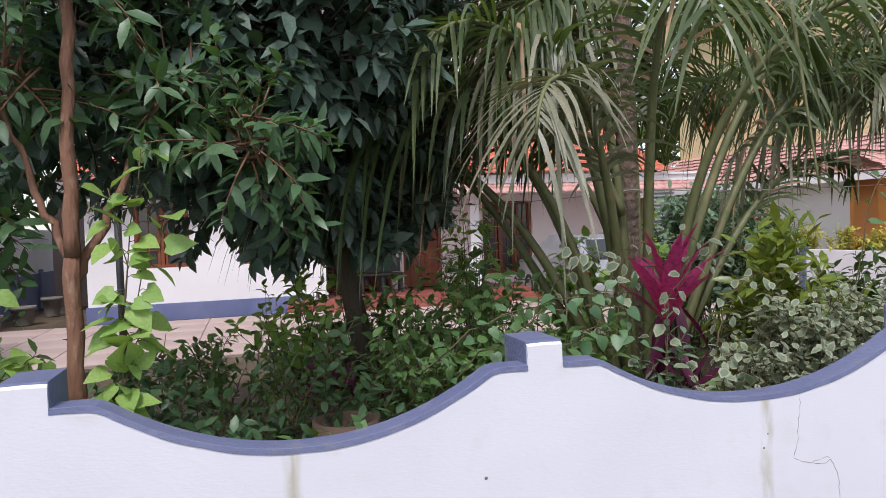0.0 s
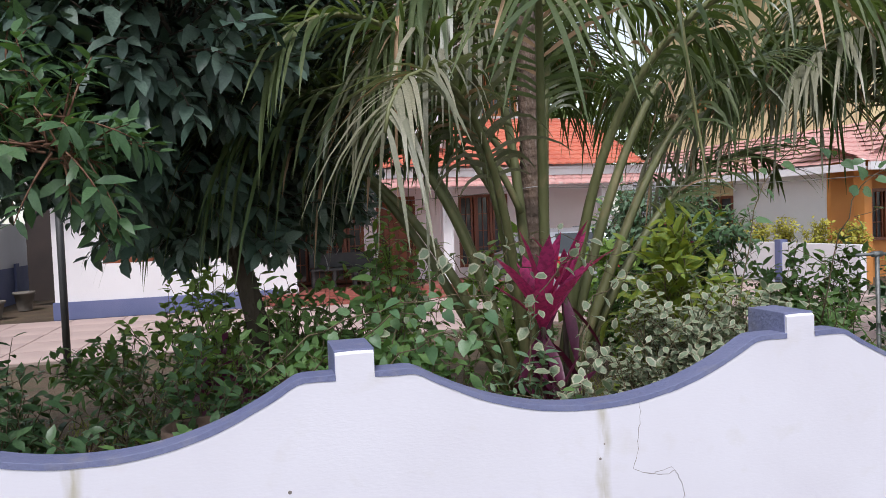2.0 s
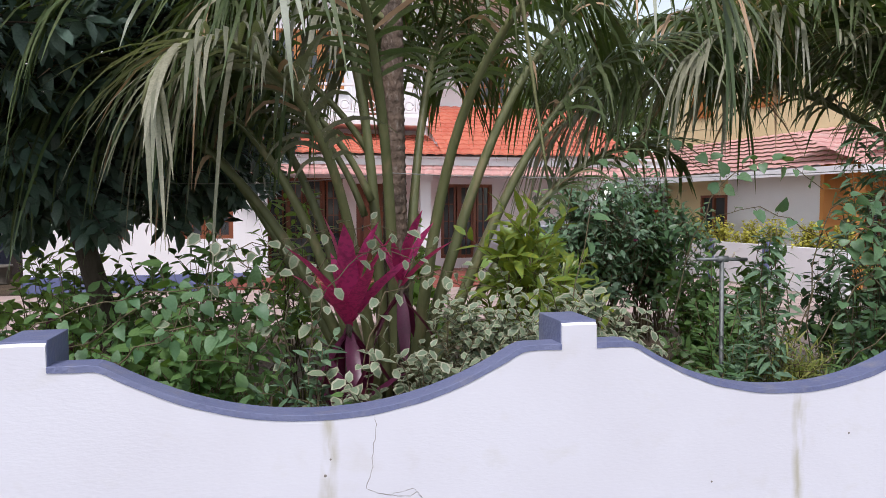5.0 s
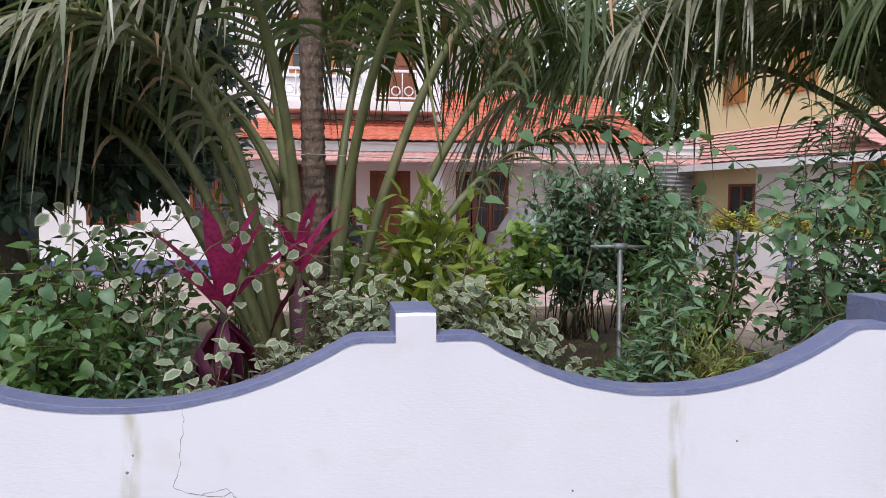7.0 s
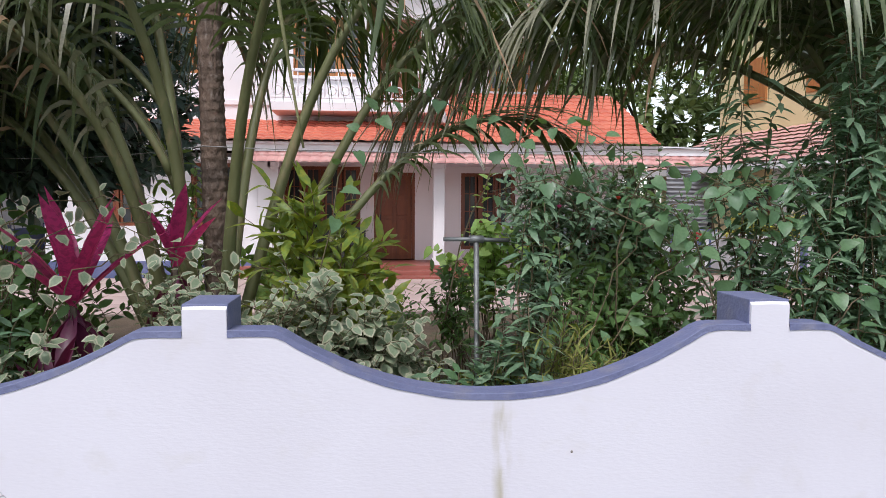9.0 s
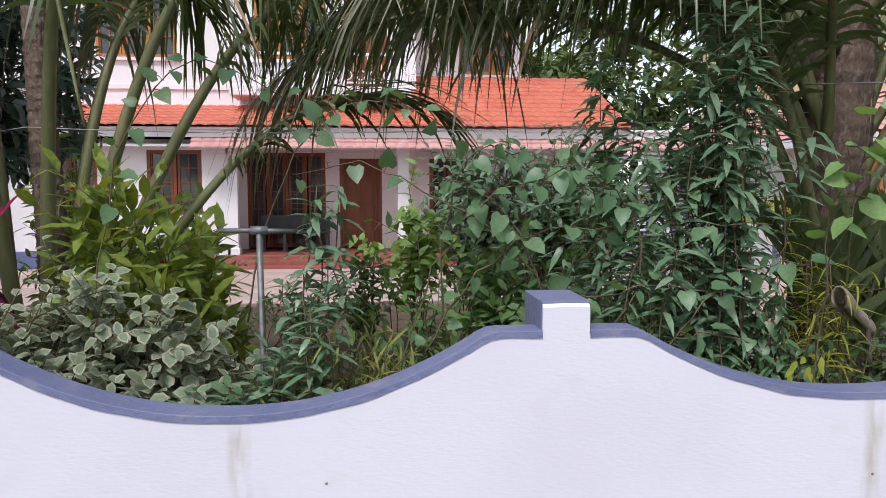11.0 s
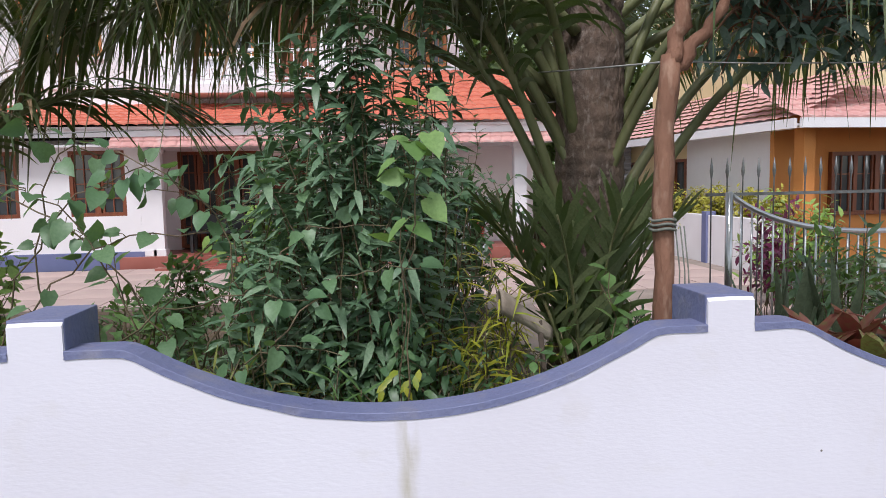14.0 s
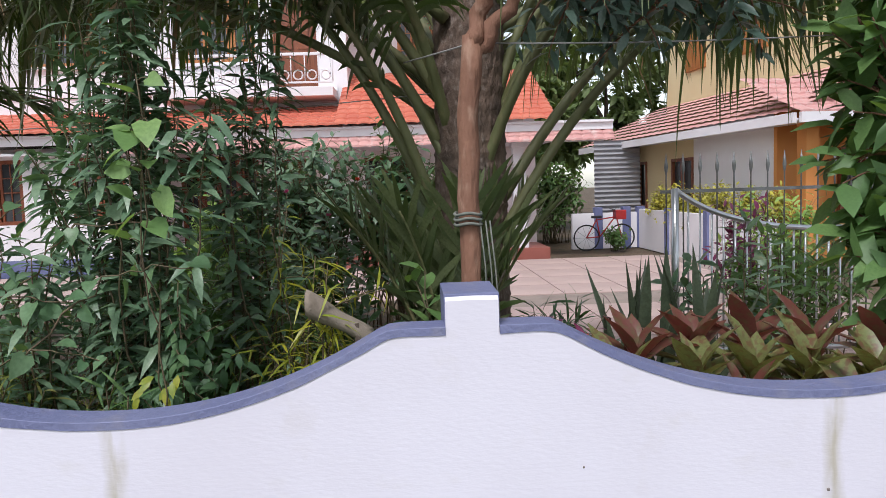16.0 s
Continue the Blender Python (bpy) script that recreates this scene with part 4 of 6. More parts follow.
trailing("heart_vine", "climbing vine with pale green heart-shaped leaves", [((-1.62, 0.33, 0.3), (-1.62, 0.3, 1.1), (-1.48, 0.34, 2.0)), ((-1.6, 0.33, 0.4), (-1.68, 0.28, 1.0), (-1.4, 0.32, 1.75)),
         ((-2.05, 0.3, 0.9), (-2.2, 0.28, 1.2), (-2.0, 0.3, 1.5)), ((-1.9, 0.3, 0.8), (-2.1, 0.3, 1.25), (-2.4, 0.3, 1.3)), ((-1.7, 0.35, 0.5), (-1.5, 0.3, 1.2), (-1.6, 0.32, 1.85)), ((-2.3, 0.3, 0.7), (-2.1, 0.28, 1.1), (-1.85, 0.3, 1.25))], 32, "heart", 0.115, 0.095, LF_LIGHT, 31)

# low planting behind the first bays
shrub("hibiscus_bush", "leafy green hibiscus bush behind the wall", 0.35, 1.1, 0.35, 0.35, 1.65, 14, 12, "heart", 0.1, 0.08, LF_MID, 42)
shrub("garden_bush", "low dark green bush with oval leaves", -1.35, 0.75, 0.45, 0.35, 1.15, 20, 12, "oval", 0.1, 0.055, LF_DEEP, 43)
shrub("garden_bush", "low dark green bush with oval leaves", -0.75, 1.35, 0.7, 0.5, 1.35, 26, 12, "oval", 0.09, 0.045, LF_DEEP, 44)
shrub("garden_bush", "low dark green bush with oval leaves", -2.6, 0.9, 0.7, 0.5, 1.35, 24, 12, "heart", 0.1, 0.07, LF_DEEP, 45)
shrub("garden_bush", "leafy bush beside the yard", 0.1, 2.6, 0.9, 0.7, 1.55, 26, 12, "oval", 0.13, 0.06, LF_MID, 46)
shrub("garden_bush", "leafy bush beside the yard", -1.3, 3.4, 0.8, 0.6, 1.25, 22, 10, "oval", 0.12, 0.055, LF_MID, 47)
shrub("yellow_shrub", "yellow-green leafy shrub beside the dark tree", 0.95, 3.9, 0.5, 0.5, 2.1, 18, 12, "oval", 0.16, 0.06, LF_LIGHT, 48)
shrub("garden_bush", "dense green bush far behind the wall", -4.6, 3.5, 1.2, 1.2, 2.2, 40, 12, "oval", 0.12, 0.06, LF_MID, 49)
shrub("red_stem_plant", "small plant with dark red leaves", -0.55, 2.2, 0.3, 0.3, 1.2, 9, 9, "oval", 0.12, 0.05, [LF_MAROON], 50)

# second bay: palm, cordyline, variegated shrubs


def palm_a():
    root = thing("palm", "young palm with green stems and drooping fronds", "palm", (1.58, 2.1, GROUND_Z))
    obj("trunk", ringed_trunk([(1.6, 2.15, GROUND_Z), (1.6, 2.14, 1.0), (1.58, 2.1, 2.2), (1.56, 2.08, 3.6)], [0.12, 0.085, 0.072, 0.068], 0.06, 0.006), PALMBARK, root, "brown ringed palm trunk")
    lo = [((1.4, 1.9, 0.4), 184, 72, 3.4, 150, 3.0), ((1.38, 2.0, 0.45), 172, 64, 3.6, 150, 2.6), ((1.44, 1.85, 0.45), 204, 80, 3.6, 160, 3.0), ((1.5, 1.9, 0.35), 165, 87, 4.4, 120, 3.5), ((1.72, 1.93, 0.4), 0, 67, 3.9, 150, 3.5), ((1.66, 1.95, 0.4), -12, 74, 4.4, 150, 3.2), ((1.76, 1.97, 0.45), 8, 58, 2.9, 100, 3.0),
          ((1.42, 1.98, 0.4), 150, 73, 3.4, 165, 3.4), ((1.46, 1.9, 0.4), 226, 76, 3.2, 168, 3.2), ((1.56, 1.85, 0.5), 248, 82, 3.9, 172, 2.8), ((1.66, 1.88, 0.5), -58, 79, 3.9, 168, 2.8),
          ((1.36, 2.05, 0.4), 160, 62, 3.8, 140, 3.0), ((1.62, 2.05, 0.4), 60, 80, 4.2, 140, 3.0)]
    for k, (b, az, el, ln, bd, pw) in enumerate(lo):
        grey = k in (8,)
        obj("frond", frond_mesh(b, az, el, ln, bd, 0.7, 42, (0.5, 0.75, 0.6)[k % 3], 100 + k, 0.5, pw, 0.027, 0.044, dry=0.06), [LF_PALMGREY if grey else LF_PALM, GREENSTEM, LF_PALMDRY], root)
    hi = [(188, 34, 1.3, 110), (150, 40, 1.8, 95), (-14, 40, 1.7, 100), (8, 35, 1.8, 85), (80, 40, 2.2, 80), (120, 50, 2.2, 90),
          (30, 50, 2.3, 90), (95, 30, 1.6, 90), (60, 20, 1.5, 80), (170, 20, 1.6, 80), (205, 10, 1.5, 70), (42, 8, 2.0, 60)]
    for k, (az, el, ln, bd) in enumerate(hi):
        obj("frond", frond_mesh((1.57, 2.08, 2.85 + 0.035 * k), az, el, ln, bd, 0.76, 40, (0.6, 0.95, 0.75)[k % 3], 140 + k, 0.2, 1.2, 0.027, 0.026, dry=0.05), [LF_PALMGREY if k in (0, 7) else LF_PALM, GREENSTEM, LF_PALMDRY], root)
    low = [((1.4, 1.85, 1.7), 186, 66, 2.3, 120), ((1.4, 1.95, 2.0), 172, 58, 2.3, 112), ((1.38, 2.05, 1.6), 160, 70, 2.4, 118)]
    for k, (b, az, el, ln, bd) in enumerate(low):
        obj("frond", frond_mesh(b, az, el, ln, bd, 0.82, 28, 1.0, 190 + k, 0.25, 1.2, 0.036, 0.024, dry=0.03), [LF_PALM, GREENSTEM, LF_PALMDRY], root)
    for k, (b, az, ln) in enumerate([((1.3, 1.75, 2.78), 192, 1.1)]):
        obj("frond", frond_mesh(b, az, 12, ln, 60, 0.9, 17, 1.05, 180 + k, 0.05, 1.2, 0.034, 0.02), [LF_PALMGREY, GREENSTEM, LF_PALMDRY], root)
    d = Mesh()
    d.tube(curve((2.02, 1.0, 3.3), (2.1, 0.98, 2.6), (2.24, 0.98, 1.8), 12), np.linspace(0.017, 0.006, 12), 6)
    obj("hanging_rachis", d, RACHIS, root, "bare grey hanging rachis")


palm_a()
sword_rosette("cordyline", "cordyline with magenta sword leaves on a dark stem", (1.18, 1.0, GROUND_Z), 1.22, 18, 0.5, 0.1, [LF_PINK, LF_MAROON], 61, elev=(5, 78), droop=0.16, skirt=True, group="cordylines")
sword_rosette("cordyline", "cordyline with magenta sword leaves on a dark stem", (1.52, 1.45, GROUND_Z), 1.36, 11, 0.42, 0.08, [LF_PINK, LF_MAROON], 62, elev=(10, 75), droop=0.15, skirt=True, group="cordylines")
sword_rosette("cordyline", "low dark maroon cordyline", (1.15, 0.8, GROUND_Z), 0.72, 15, 0.36, 0.07, [LF_MAROON, LF_MAROON], 63, elev=(0, 80), droop=0.2, skirt=True, group="cordylines")
VAR = [LF_VGREEN, LF_VCREAM]
shrub("variegated_shrub", "grey-green variegated shrub with cream leaf edges", 1.95, 0.7, 0.6, 0.35, 1.46, 66, 18, "variegated", 0.066, 0.04, VAR, 71, side=5, arch=0.3)
shrub("variegated_shrub", "grey-green variegated shrub with cream leaf edges", 1.45, 0.62, 0.3, 0.28, 1.12, 24, 14, "variegated", 0.062, 0.04, VAR, 72, side=4)
shrub("variegated_shrub", "grey-green variegated shrub with cream leaf edges", 2.5, 1.0, 0.5, 0.4, 1.2, 34, 14, "variegated", 0.065, 0.042, VAR, 73, side=4)
trailing("variegated_vine", "arching variegated stems with cream-edged leaves", [((0.7, 0.95, 1.0), (0.85, 1.0, 1.75), (1.5, 1.05, 1.5)), ((0.8, 1.0, 1.0), (1.1, 1.1, 1.7), (1.75, 0.95, 1.25)), ((0.3, 1.0, 0.9), (0.4, 1.0, 1.5), (0.95, 1.0, 1.5))],
         13, "variegated", 0.08, 0.056, VAR, 74)
shrub("opposite_leaf_plant", "upright plant with paired green leaves", 0.95, 0.62, 0.25, 0.2, 1.45, 7, 12, "oval", 0.09, 0.035, LF_BLUE, 75, pairs=True, side=1)
shrub("garden_bush", "low leafy green plant behind the wall", 0.75, 0.55, 0.4, 0.25, 1.05, 18, 11, "oval", 0.09, 0.05, LF_DEEP, 76)
shrub("garden_bush", "low leafy green plant behind the wall", 1.05, 0.42, 0.25, 0.15, 0.98, 12, 9, "heart", 0.075, 0.06, LF_MID, 77)
trailing("green_creeper", "creeper with small round green leaves", [((-0.35, 0.6, 1.0), (0.1, 0.5, 1.35), (0.75, 0.6, 1.3)), ((-0.2, 0.7, 0.9), (0.3, 0.6, 1.45), (0.85, 0.7, 1.1)), ((0.1, 0.5, 0.9), (0.4, 0.45, 1.3), (0.7, 0.5, 1.05))], 17, "heart", 0.075, 0.062, LF_VINE, 78)

# third bay: croton, pipe, mixed bushes
shrub("croton_bush", "croton bush with broad yellow-veined leaves", 2.28, 1.35, 0.32, 0.28, 2.05, 20, 17, "oval", 0.17, 0.06, LF_CROT, 81, up=1.2, side=4)
shrub("croton_bush", "croton bush with broad yellow-veined leaves", 2.48, 1.8, 0.28, 0.26, 1.55, 14, 14, "oval", 0.17, 0.06, LF_CROT, 82, up=1.2, side=3)
shrub("rose_bush", "large rose bush with glossy leaves at the yard", 4.7, 5.9, 0.9, 0.7, 2.55, 44, 16, "oval", 0.15, 0.065, LF_BLUE, 83, side=6, twig=0.01)
shrub("garden_bush", "large leafy bush with dark leaves at the yard", 5.8, 6.2, 0.9, 0.7, 2.4, 44, 16, "oval", 0.15, 0.065, LF_DEEP, 84, side=6, twig=0.01)
shrub("pale_leaf_plant", "plant with fresh yellow-green round leaves", 3.85, 5.4, 0.45, 0.4, 1.75, 16, 12, "heart", 0.15, 0.12, LF_LIGHT, 85)
shrub("needle_bush", "bushy plant with narrow olive leaves", 3.3, 0.6, 0.55, 0.28, 1.16, 80, 22, "lance", 0.1, 0.013, LF_GRASS, 86, side=4, up=0.9)
shrub("needle_bush", "bushy plant with narrow green leaves", 3.75, 0.7, 0.4, 0.3, 1.1, 56, 22, "lance", 0.1, 0.014, LF_MID, 87, side=4, up=0.9)
shrub("opposite_leaf_plant", "upright plant with paired bluish leaves", 2.95, 0.45, 0.25, 0.14, 1.28, 14, 16, "oval", 0.1, 0.03, LF_BLUE, 88, pairs=True, side=1)
shrub("opposite_leaf_plant", "slender upright plant with paired bluish leaves", 3.2, 0.5, 0.2, 0.12, 1.82, 8, 24, "oval", 0.1, 0.03, LF_BLUE, 80, pairs=True, side=0, start=0.3, up=0.2, droop=0.45, arch=0.2)
shrub("garden_bush", "low dark green plant at the wall", 2.95, 0.42, 0.2, 0.15, 0.98, 12, 12, "oval", 0.08, 0.035, LF_DEEP, 89)
shrub("variegated_shrub", "pale variegated shrub with cream leaf edges", 2.45, 0.5, 0.25, 0.2, 1.0, 14, 12, "variegated", 0.1, 0.07, VAR, 90)
trailing("round_leaf_vine", "vine with large round green leaves near the post", [((3.6, 0.6, 0.9), (3.9, 0.5, 1.55), (4.5, 0.6, 1.35)), ((3.8, 0.6, 0.8), (4.2, 0.45, 1.3), (4.7, 0.5, 1.15)), ((4.2, 0.6, 1.0), (3.7, 0.7, 1.75), (3.1, 0.8, 1.6))], 11, "heart", 0.08, 0.07, LF_VINE, 91)
pipe = thing("tee_pipe", "grey iron pipe with a crossbar on top", "pipe", (3.0, 0.55, GROUND_Z))
pm = Mesh()
pm.tube([(3.01, 0.55, GROUND_Z), (3.01, 0.55, 0.6), (3.0, 0.55, 1.385)], 0.012, 10)
obj("upright", pm, IRON, pipe)
pm = Mesh()
pm.tube([(2.86, 0.55, 1.392), (3.0, 0.55, 1.392), (3.14, 0.55, 1.388)], 0.009, 10)
pm.tube([(2.97, 0.55, 1.392), (3.03, 0.55, 1.392)], 0.017, 10)
obj("crossbar", pm, IRON, pipe)

# fourth bay: tall shoots, soft-leaved sapling, hanging bush
shrub("opposite_leaf_plant", "tall upright plant with paired narrow leaves", 4.85, 0.72, 0.38, 0.22, 2.75, 20, 34, "oval", 0.125, 0.034, LF_BLUE, 95, pairs=True, side=0, start=0.3, up=0.2, droop=0.5, arch=0.25)
shrub("opposite_leaf_plant", "tall upright plant with paired narrow leaves", 4.55, 1.2, 0.36, 0.3, 2.5, 15, 32, "oval", 0.125, 0.034, LF_BLUE, 96, pairs=True, side=0, start=0.3, up=0.2, droop=0.5, arch=0.25)
shrub("opposite_leaf_plant", "tall upright plant with paired narrow leaves", 5.15, 1.25, 0.3, 0.3, 2.75, 14, 32, "oval", 0.125, 0.034, LF_BLUE, 94, pairs=True, side=0, start=0.3, up=0.2, droop=0.5, arch=0.2)
shrub("opposite_leaf_plant", "slender upright plant with paired narrow leaves", 4.45, 0.6, 0.2, 0.15, 1.75, 9, 24, "oval", 0.11, 0.032, LF_BLUE, 93, pairs=True, side=0, start=0.3, up=0.2, droop=0.5, arch=0.2)
trailing("round_leaf_vine", "long vine with round green leaves arching over the bushes", [((2.3, 0.85, GROUND_Z), (2.2, 0.8, 2.6), (3.1, 0.8, 1.88)), ((2.9, 0.85, 1.0), (3.1, 0.8, 2.25), (3.75, 0.75, 1.75)), ((3.75, 0.8, 0.8), (3.5, 0.7, 2.2), (4.4, 0.6, 1.45)),
         ((3.5, 0.7, 0.7), (3.7, 0.6, 1.8), (4.3, 0.6, 1.5)), ((4.1, 0.6, 0.6), (4.1, 0.5, 1.6), (3.6, 0.55, 1.6)), ((4.6, 0.6, 0.6), (4.4, 0.5, 1.9), (4.0, 0.5, 1.55))], 15, "heart", 0.08, 0.068, LF_VINE, 92, start=0.4)
trailing("soft_leaf_sapling", "sapling with broad soft green leaves", [((5.0, 0.5, GROUND_Z), (5.03, 0.35, 1.0), (5.08, 0.17, 1.84)), ((4.98, 0.52, GROUND_Z), (5.05, 0.4, 0.9), (5.02, 0.2, 1.7))], 8, "heart", 0.105, 0.078, LF_SOFT, 97, category="sapling", start=0.78)
trailing("round_leaf_vine", "vine with round green leaves over the bushes", [((4.3, 0.6, 0.9), (4.6, 0.5, 1.5), (5.0, 0.6, 1.4)), ((4.5, 0.5, 0.9), (4.75, 0.45, 1.3), (5.1, 0.5, 1.25)), ((4.1, 0.7, 1.0), (4.3, 0.6, 1.55), (4.8, 0.7, 1.55)), ((4.35, 0.4, 0.8), (4.5, 0.38, 1.1), (4.85, 0.42, 0.95))], 9, "heart", 0.075, 0.064, LF_VINE, 98)
shrub("hanging_bush", "bush of hanging shoots with small dark leaves", 5.08, 0.6, 0.16, 0.14, 1.4, 16, 20, "oval", 0.075, 0.035, LF_DEEP, 99, up=-0.3, droop=0.6)
shrub("needle_bush", "bushy plant with narrow olive leaves", 4.5, 0.6, 0.5, 0.3, 1.1, 40, 20, "lance", 0.11, 0.013, LF_GRASS, 100, side=4, up=0.9)
shrub("needle_bush", "bushy plant with narrow green leaves", 4.8, 0.5, 0.25, 0.2, 1.0, 22, 18, "lance", 0.12, 0.014, LF_MID, 101, side=3, up=0.9)
shrub("curly_croton", "croton with narrow curling yellow leaves", 5.4, 0.95, 0.22, 0.2, 1.58, 11, 13, "lance", 0.12, 0.015, [LF_YEL], 102, up=0.6, droop=0.9, start=0.72)
shrub("garden_bush", "dark twiggy undergrowth beside the palm", 5.5, 0.75, 0.4, 0.3, 1.08, 30, 9, "oval", 0.06, 0.035, LF_DEEP, 103, side=4)
shrub("garden_bush", "green undergrowth beside the palm", 5.85, 0.75, 0.25, 0.3, 1.3, 18, 10, "oval", 0.1, 0.06, LF_MID, 104)
shrub("garden_bush", "leafy bush between the palm and the yard", 4.55, 2.8, 0.6, 0.6, 1.65, 28, 12, "oval", 0.13, 0.06, LF_MID, 105)
shrub("garden_bush", "leafy bush between the palm and the yard", 5.4, 2.4, 0.45, 0.45, 1.5, 20, 12, "oval", 0.12, 0.055, LF_DEEP, 106)


def spathe(base):
    """A dry boat-shaped palm sheath."""
    ms = Mesh()
    n, k = 14, 9
    v, f = [], []
    for i in range(n):
        u = i / (n - 1)
        w = 0.048 * (1 - 0.35 * u) * (1 + 0.12 * math.sin(9 * u))
        for j in range(k):
            a = math.pi * (-0.25 + 1.5 * j / (k - 1))
            v.append((base[0] + 0.24 * (u - 0.5), base[1] + 0.12 * (u - 0.5) - w * math.cos(a), base[2] - 0.17 * (u - 0.5) + w * math.sin(a)))
    f = [(i * k + j, i * k + j + 1, (i + 1) * k + j + 1, (i + 1) * k + j) for i in range(n - 1) for j in range(k - 1)]
    ms.add(v, f)
    ob = obj("palm_sheath", ms, SPATHE)
    sol = ob.modifiers.new("thick", "SOLIDIFY")
    sol.thickness = 0.008
    st = Mesh()
    st.tube([(base[0] + 0.1, base[1], GROUND_Z), (base[0] + 0.1, base[1], 0.5), (base[0] + 0.06, base[1], base[2] - 0.01)], 0.012, 6)
    obj("stump", st, BARK, ob)
    return tagged(ob, "dry beige palm sheath caught in the undergrowth", "palm sheath")


spathe((5.55, 0.85, 0.985))


def palm_b():
    root = thing("coconut_palm", "coconut palm with thick brown trunk and long fronds", "palm", (6.17, 2.0, GROUND_Z))
    obj("trunk", ringed_trunk([(6.15, 2.0, GROUND_Z), (6.16, 1.98, 0.8), (6.17, 1.95, 1.8), (6.18, 1.95, 3.2), (6.2, 1.97, 5.2)], [0.26, 0.21, 0.19, 0.18, 0.17], 0.09, 0.007), PALMBARK, root, "brown ringed palm trunk")
    rows = [((6.05, 2.1, 1.85), 174, 36, 3.7, 84, 0.75, 1.25), ((6.05, 2.1, 1.95), 166, 47, 3.9, 90, 0.7, 1.2),
            ((6.1, 2.1, 2.4), 140, 40, 3.0, 80, 0.7, 1.2), ((6.1, 2.1, 1.9), 110, 58, 2.4, 80, 0.6, 0.8), ((6.02, 1.9, 1.7), 196, 62, 2.2, 78, 0.6, 0.7), ((6.05, 1.85, 1.8), 236, 66, 1.9, 85, 0.55, 0.8), ((6.3, 1.9, 1.8), -28, 64, 2.1, 85, 0.6, 0.9), ((6.25, 2.1, 1.9), 80, 64, 2.4, 85, 0.6, 0.8), ((6.1, 2.1, 2.2), 160, 66, 2.4, 85, 0.6, 0.8),
            ((6.3, 2.0, 2.3), 18, 35, 3.4, 80, 0.8, 1.3), ((6.3, 2.05, 2.1), 35, 48, 3.2, 95, 0.75, 1.2), ((6.28, 2.1, 2.2), 62, 45, 2.8, 90, 0.75, 1.2), ((6.0, 2.05, 2.05), 178, 40, 3.2, 84, 0.72, 1.25), ((6.1, 1.85, 2.5), 218, 42, 2.3, 95, 0.7, 1.1), ((6.05, 2.2, 2.6), 160, 26, 3.2, 62, 0.75, 1.2), ((6.05, 2.0, 2.7), 186, 24, 2.8, 70, 0.75, 1.1), ((6.05, 1.9, 1.9), 192, 60, 2.3, 75, 0.7, 0.7), ((6.0, 1.95, 2.2), 176, 52, 2.1, 70, 0.72, 0.8), ((6.05, 1.8, 2.35), 204, 36, 1.9, 65, 0.75, 0.8), ((6.05, 2.3, 3.0), 150, 20, 3.4, 55, 0.75, 1.0), ((6.3, 2.0, 2.2), -6, 30, 3.0, 75, 0.75, 1.25), ((6.25, 1.9, 2.4), -30, 38, 2.4, 90, 0.7, 1.2),
            ((6.2, 1.8, 2.5), -75, 40, 1.8, 95, 0.65, 1.1), ((6.0, 1.9, 1.3), 184, 66, 3.4, 62, 0.6, 0.6), ((6.3, 1.85, 1.2), -4, 60, 3.7, 110, 0.66, 1.1), ((6.32, 1.95, 1.4), 12, 56, 3.6, 100, 0.66, 1.1),
            ((6.2, 1.85, 1.5), -38, 66, 2.9, 110, 0.6, 1.0), ((6.02, 1.85, 1.2), 204, 72, 2.9, 70, 0.55, 0.5), ((6.1, 1.85, 1.5), 158, 64, 3.8, 72, 0.62, 0.9), ((6.25, 2.1, 1.5), 50, 62, 3.4, 100, 0.6, 1.0),
            ((6.1, 1.85, 1.6), 172, 76, 3.9, 92, 0.6, 0.9), ((6.24, 1.9, 1.7), 2, 74, 3.6, 105, 0.62, 1.0)]
    for k, (b, az, el, ln, bd, lf, hg) in enumerate(rows):
        obj("frond", frond_mesh(b, az, el, ln, bd, lf * 1.08, 52, hg * (0.65, 0.9, 0.78)[k % 3], 200 + k, 0.3, 1.5, 0.03, 0.032, dry=0.04), [LF_PALMGREY if k in (0, 4, 8, 15) else LF_PALM, GREENSTEM, LF_PALMDRY], root)
    for k in range(9):
        az = -160 + 38 * k
        obj("young_frond", frond_mesh((6.0 + 0.03 * (k % 3), 1.62, 0.3), az, 76 + (k % 4) * 3, 1.2, 30, 0.42, 20, 0.15, 240 + k, 0.3, 1.5, 0.035, 0.014, spread=0.45), [LF_PALM, GREENSTEM, LF_PALMDRY], root, "stiff young dark green frond")


palm_b()
slim_tree("slim_tree", "slim brown tree tied with rope, forking above the wall",
          [((6.04, 0.62, GROUND_Z), (6.03, 0.62, 1.0), (6.08, 0.64, 2.02), 0.042, 0.036), ((6.08, 0.64, 1.98), (6.14, 0.64, 2.2), (6.2, 0.7, 3.0), 0.034, 0.02),
           ((6.08, 0.64, 1.96), (6.2, 0.62, 2.1), (6.5, 0.6, 2.5), 0.03, 0.014)], 301, [(6.6, 0.75, 2.45, 0.5), (6.3, 0.8, 3.0, 0.6), (6.5, 0.8, 2.22, 0.3), (6.8, 0.85, 2.2, 0.32), (7.1, 0.9, 2.28, 0.35)], mats=LF_TREE, leaf=("oval", 0.1, 0.035), twigs=30)
tie = Mesh()
for dz in (0.0, 0.018, 0.036):
    tie.tube([(6.045 + 0.048 * math.cos(a), 0.625 + 0.048 * math.sin(a), 1.36 + dz + 0.004 * math.sin(3 * a)) for a in np.linspace(0, 2 * math.pi, 15)], 0.006, 5)
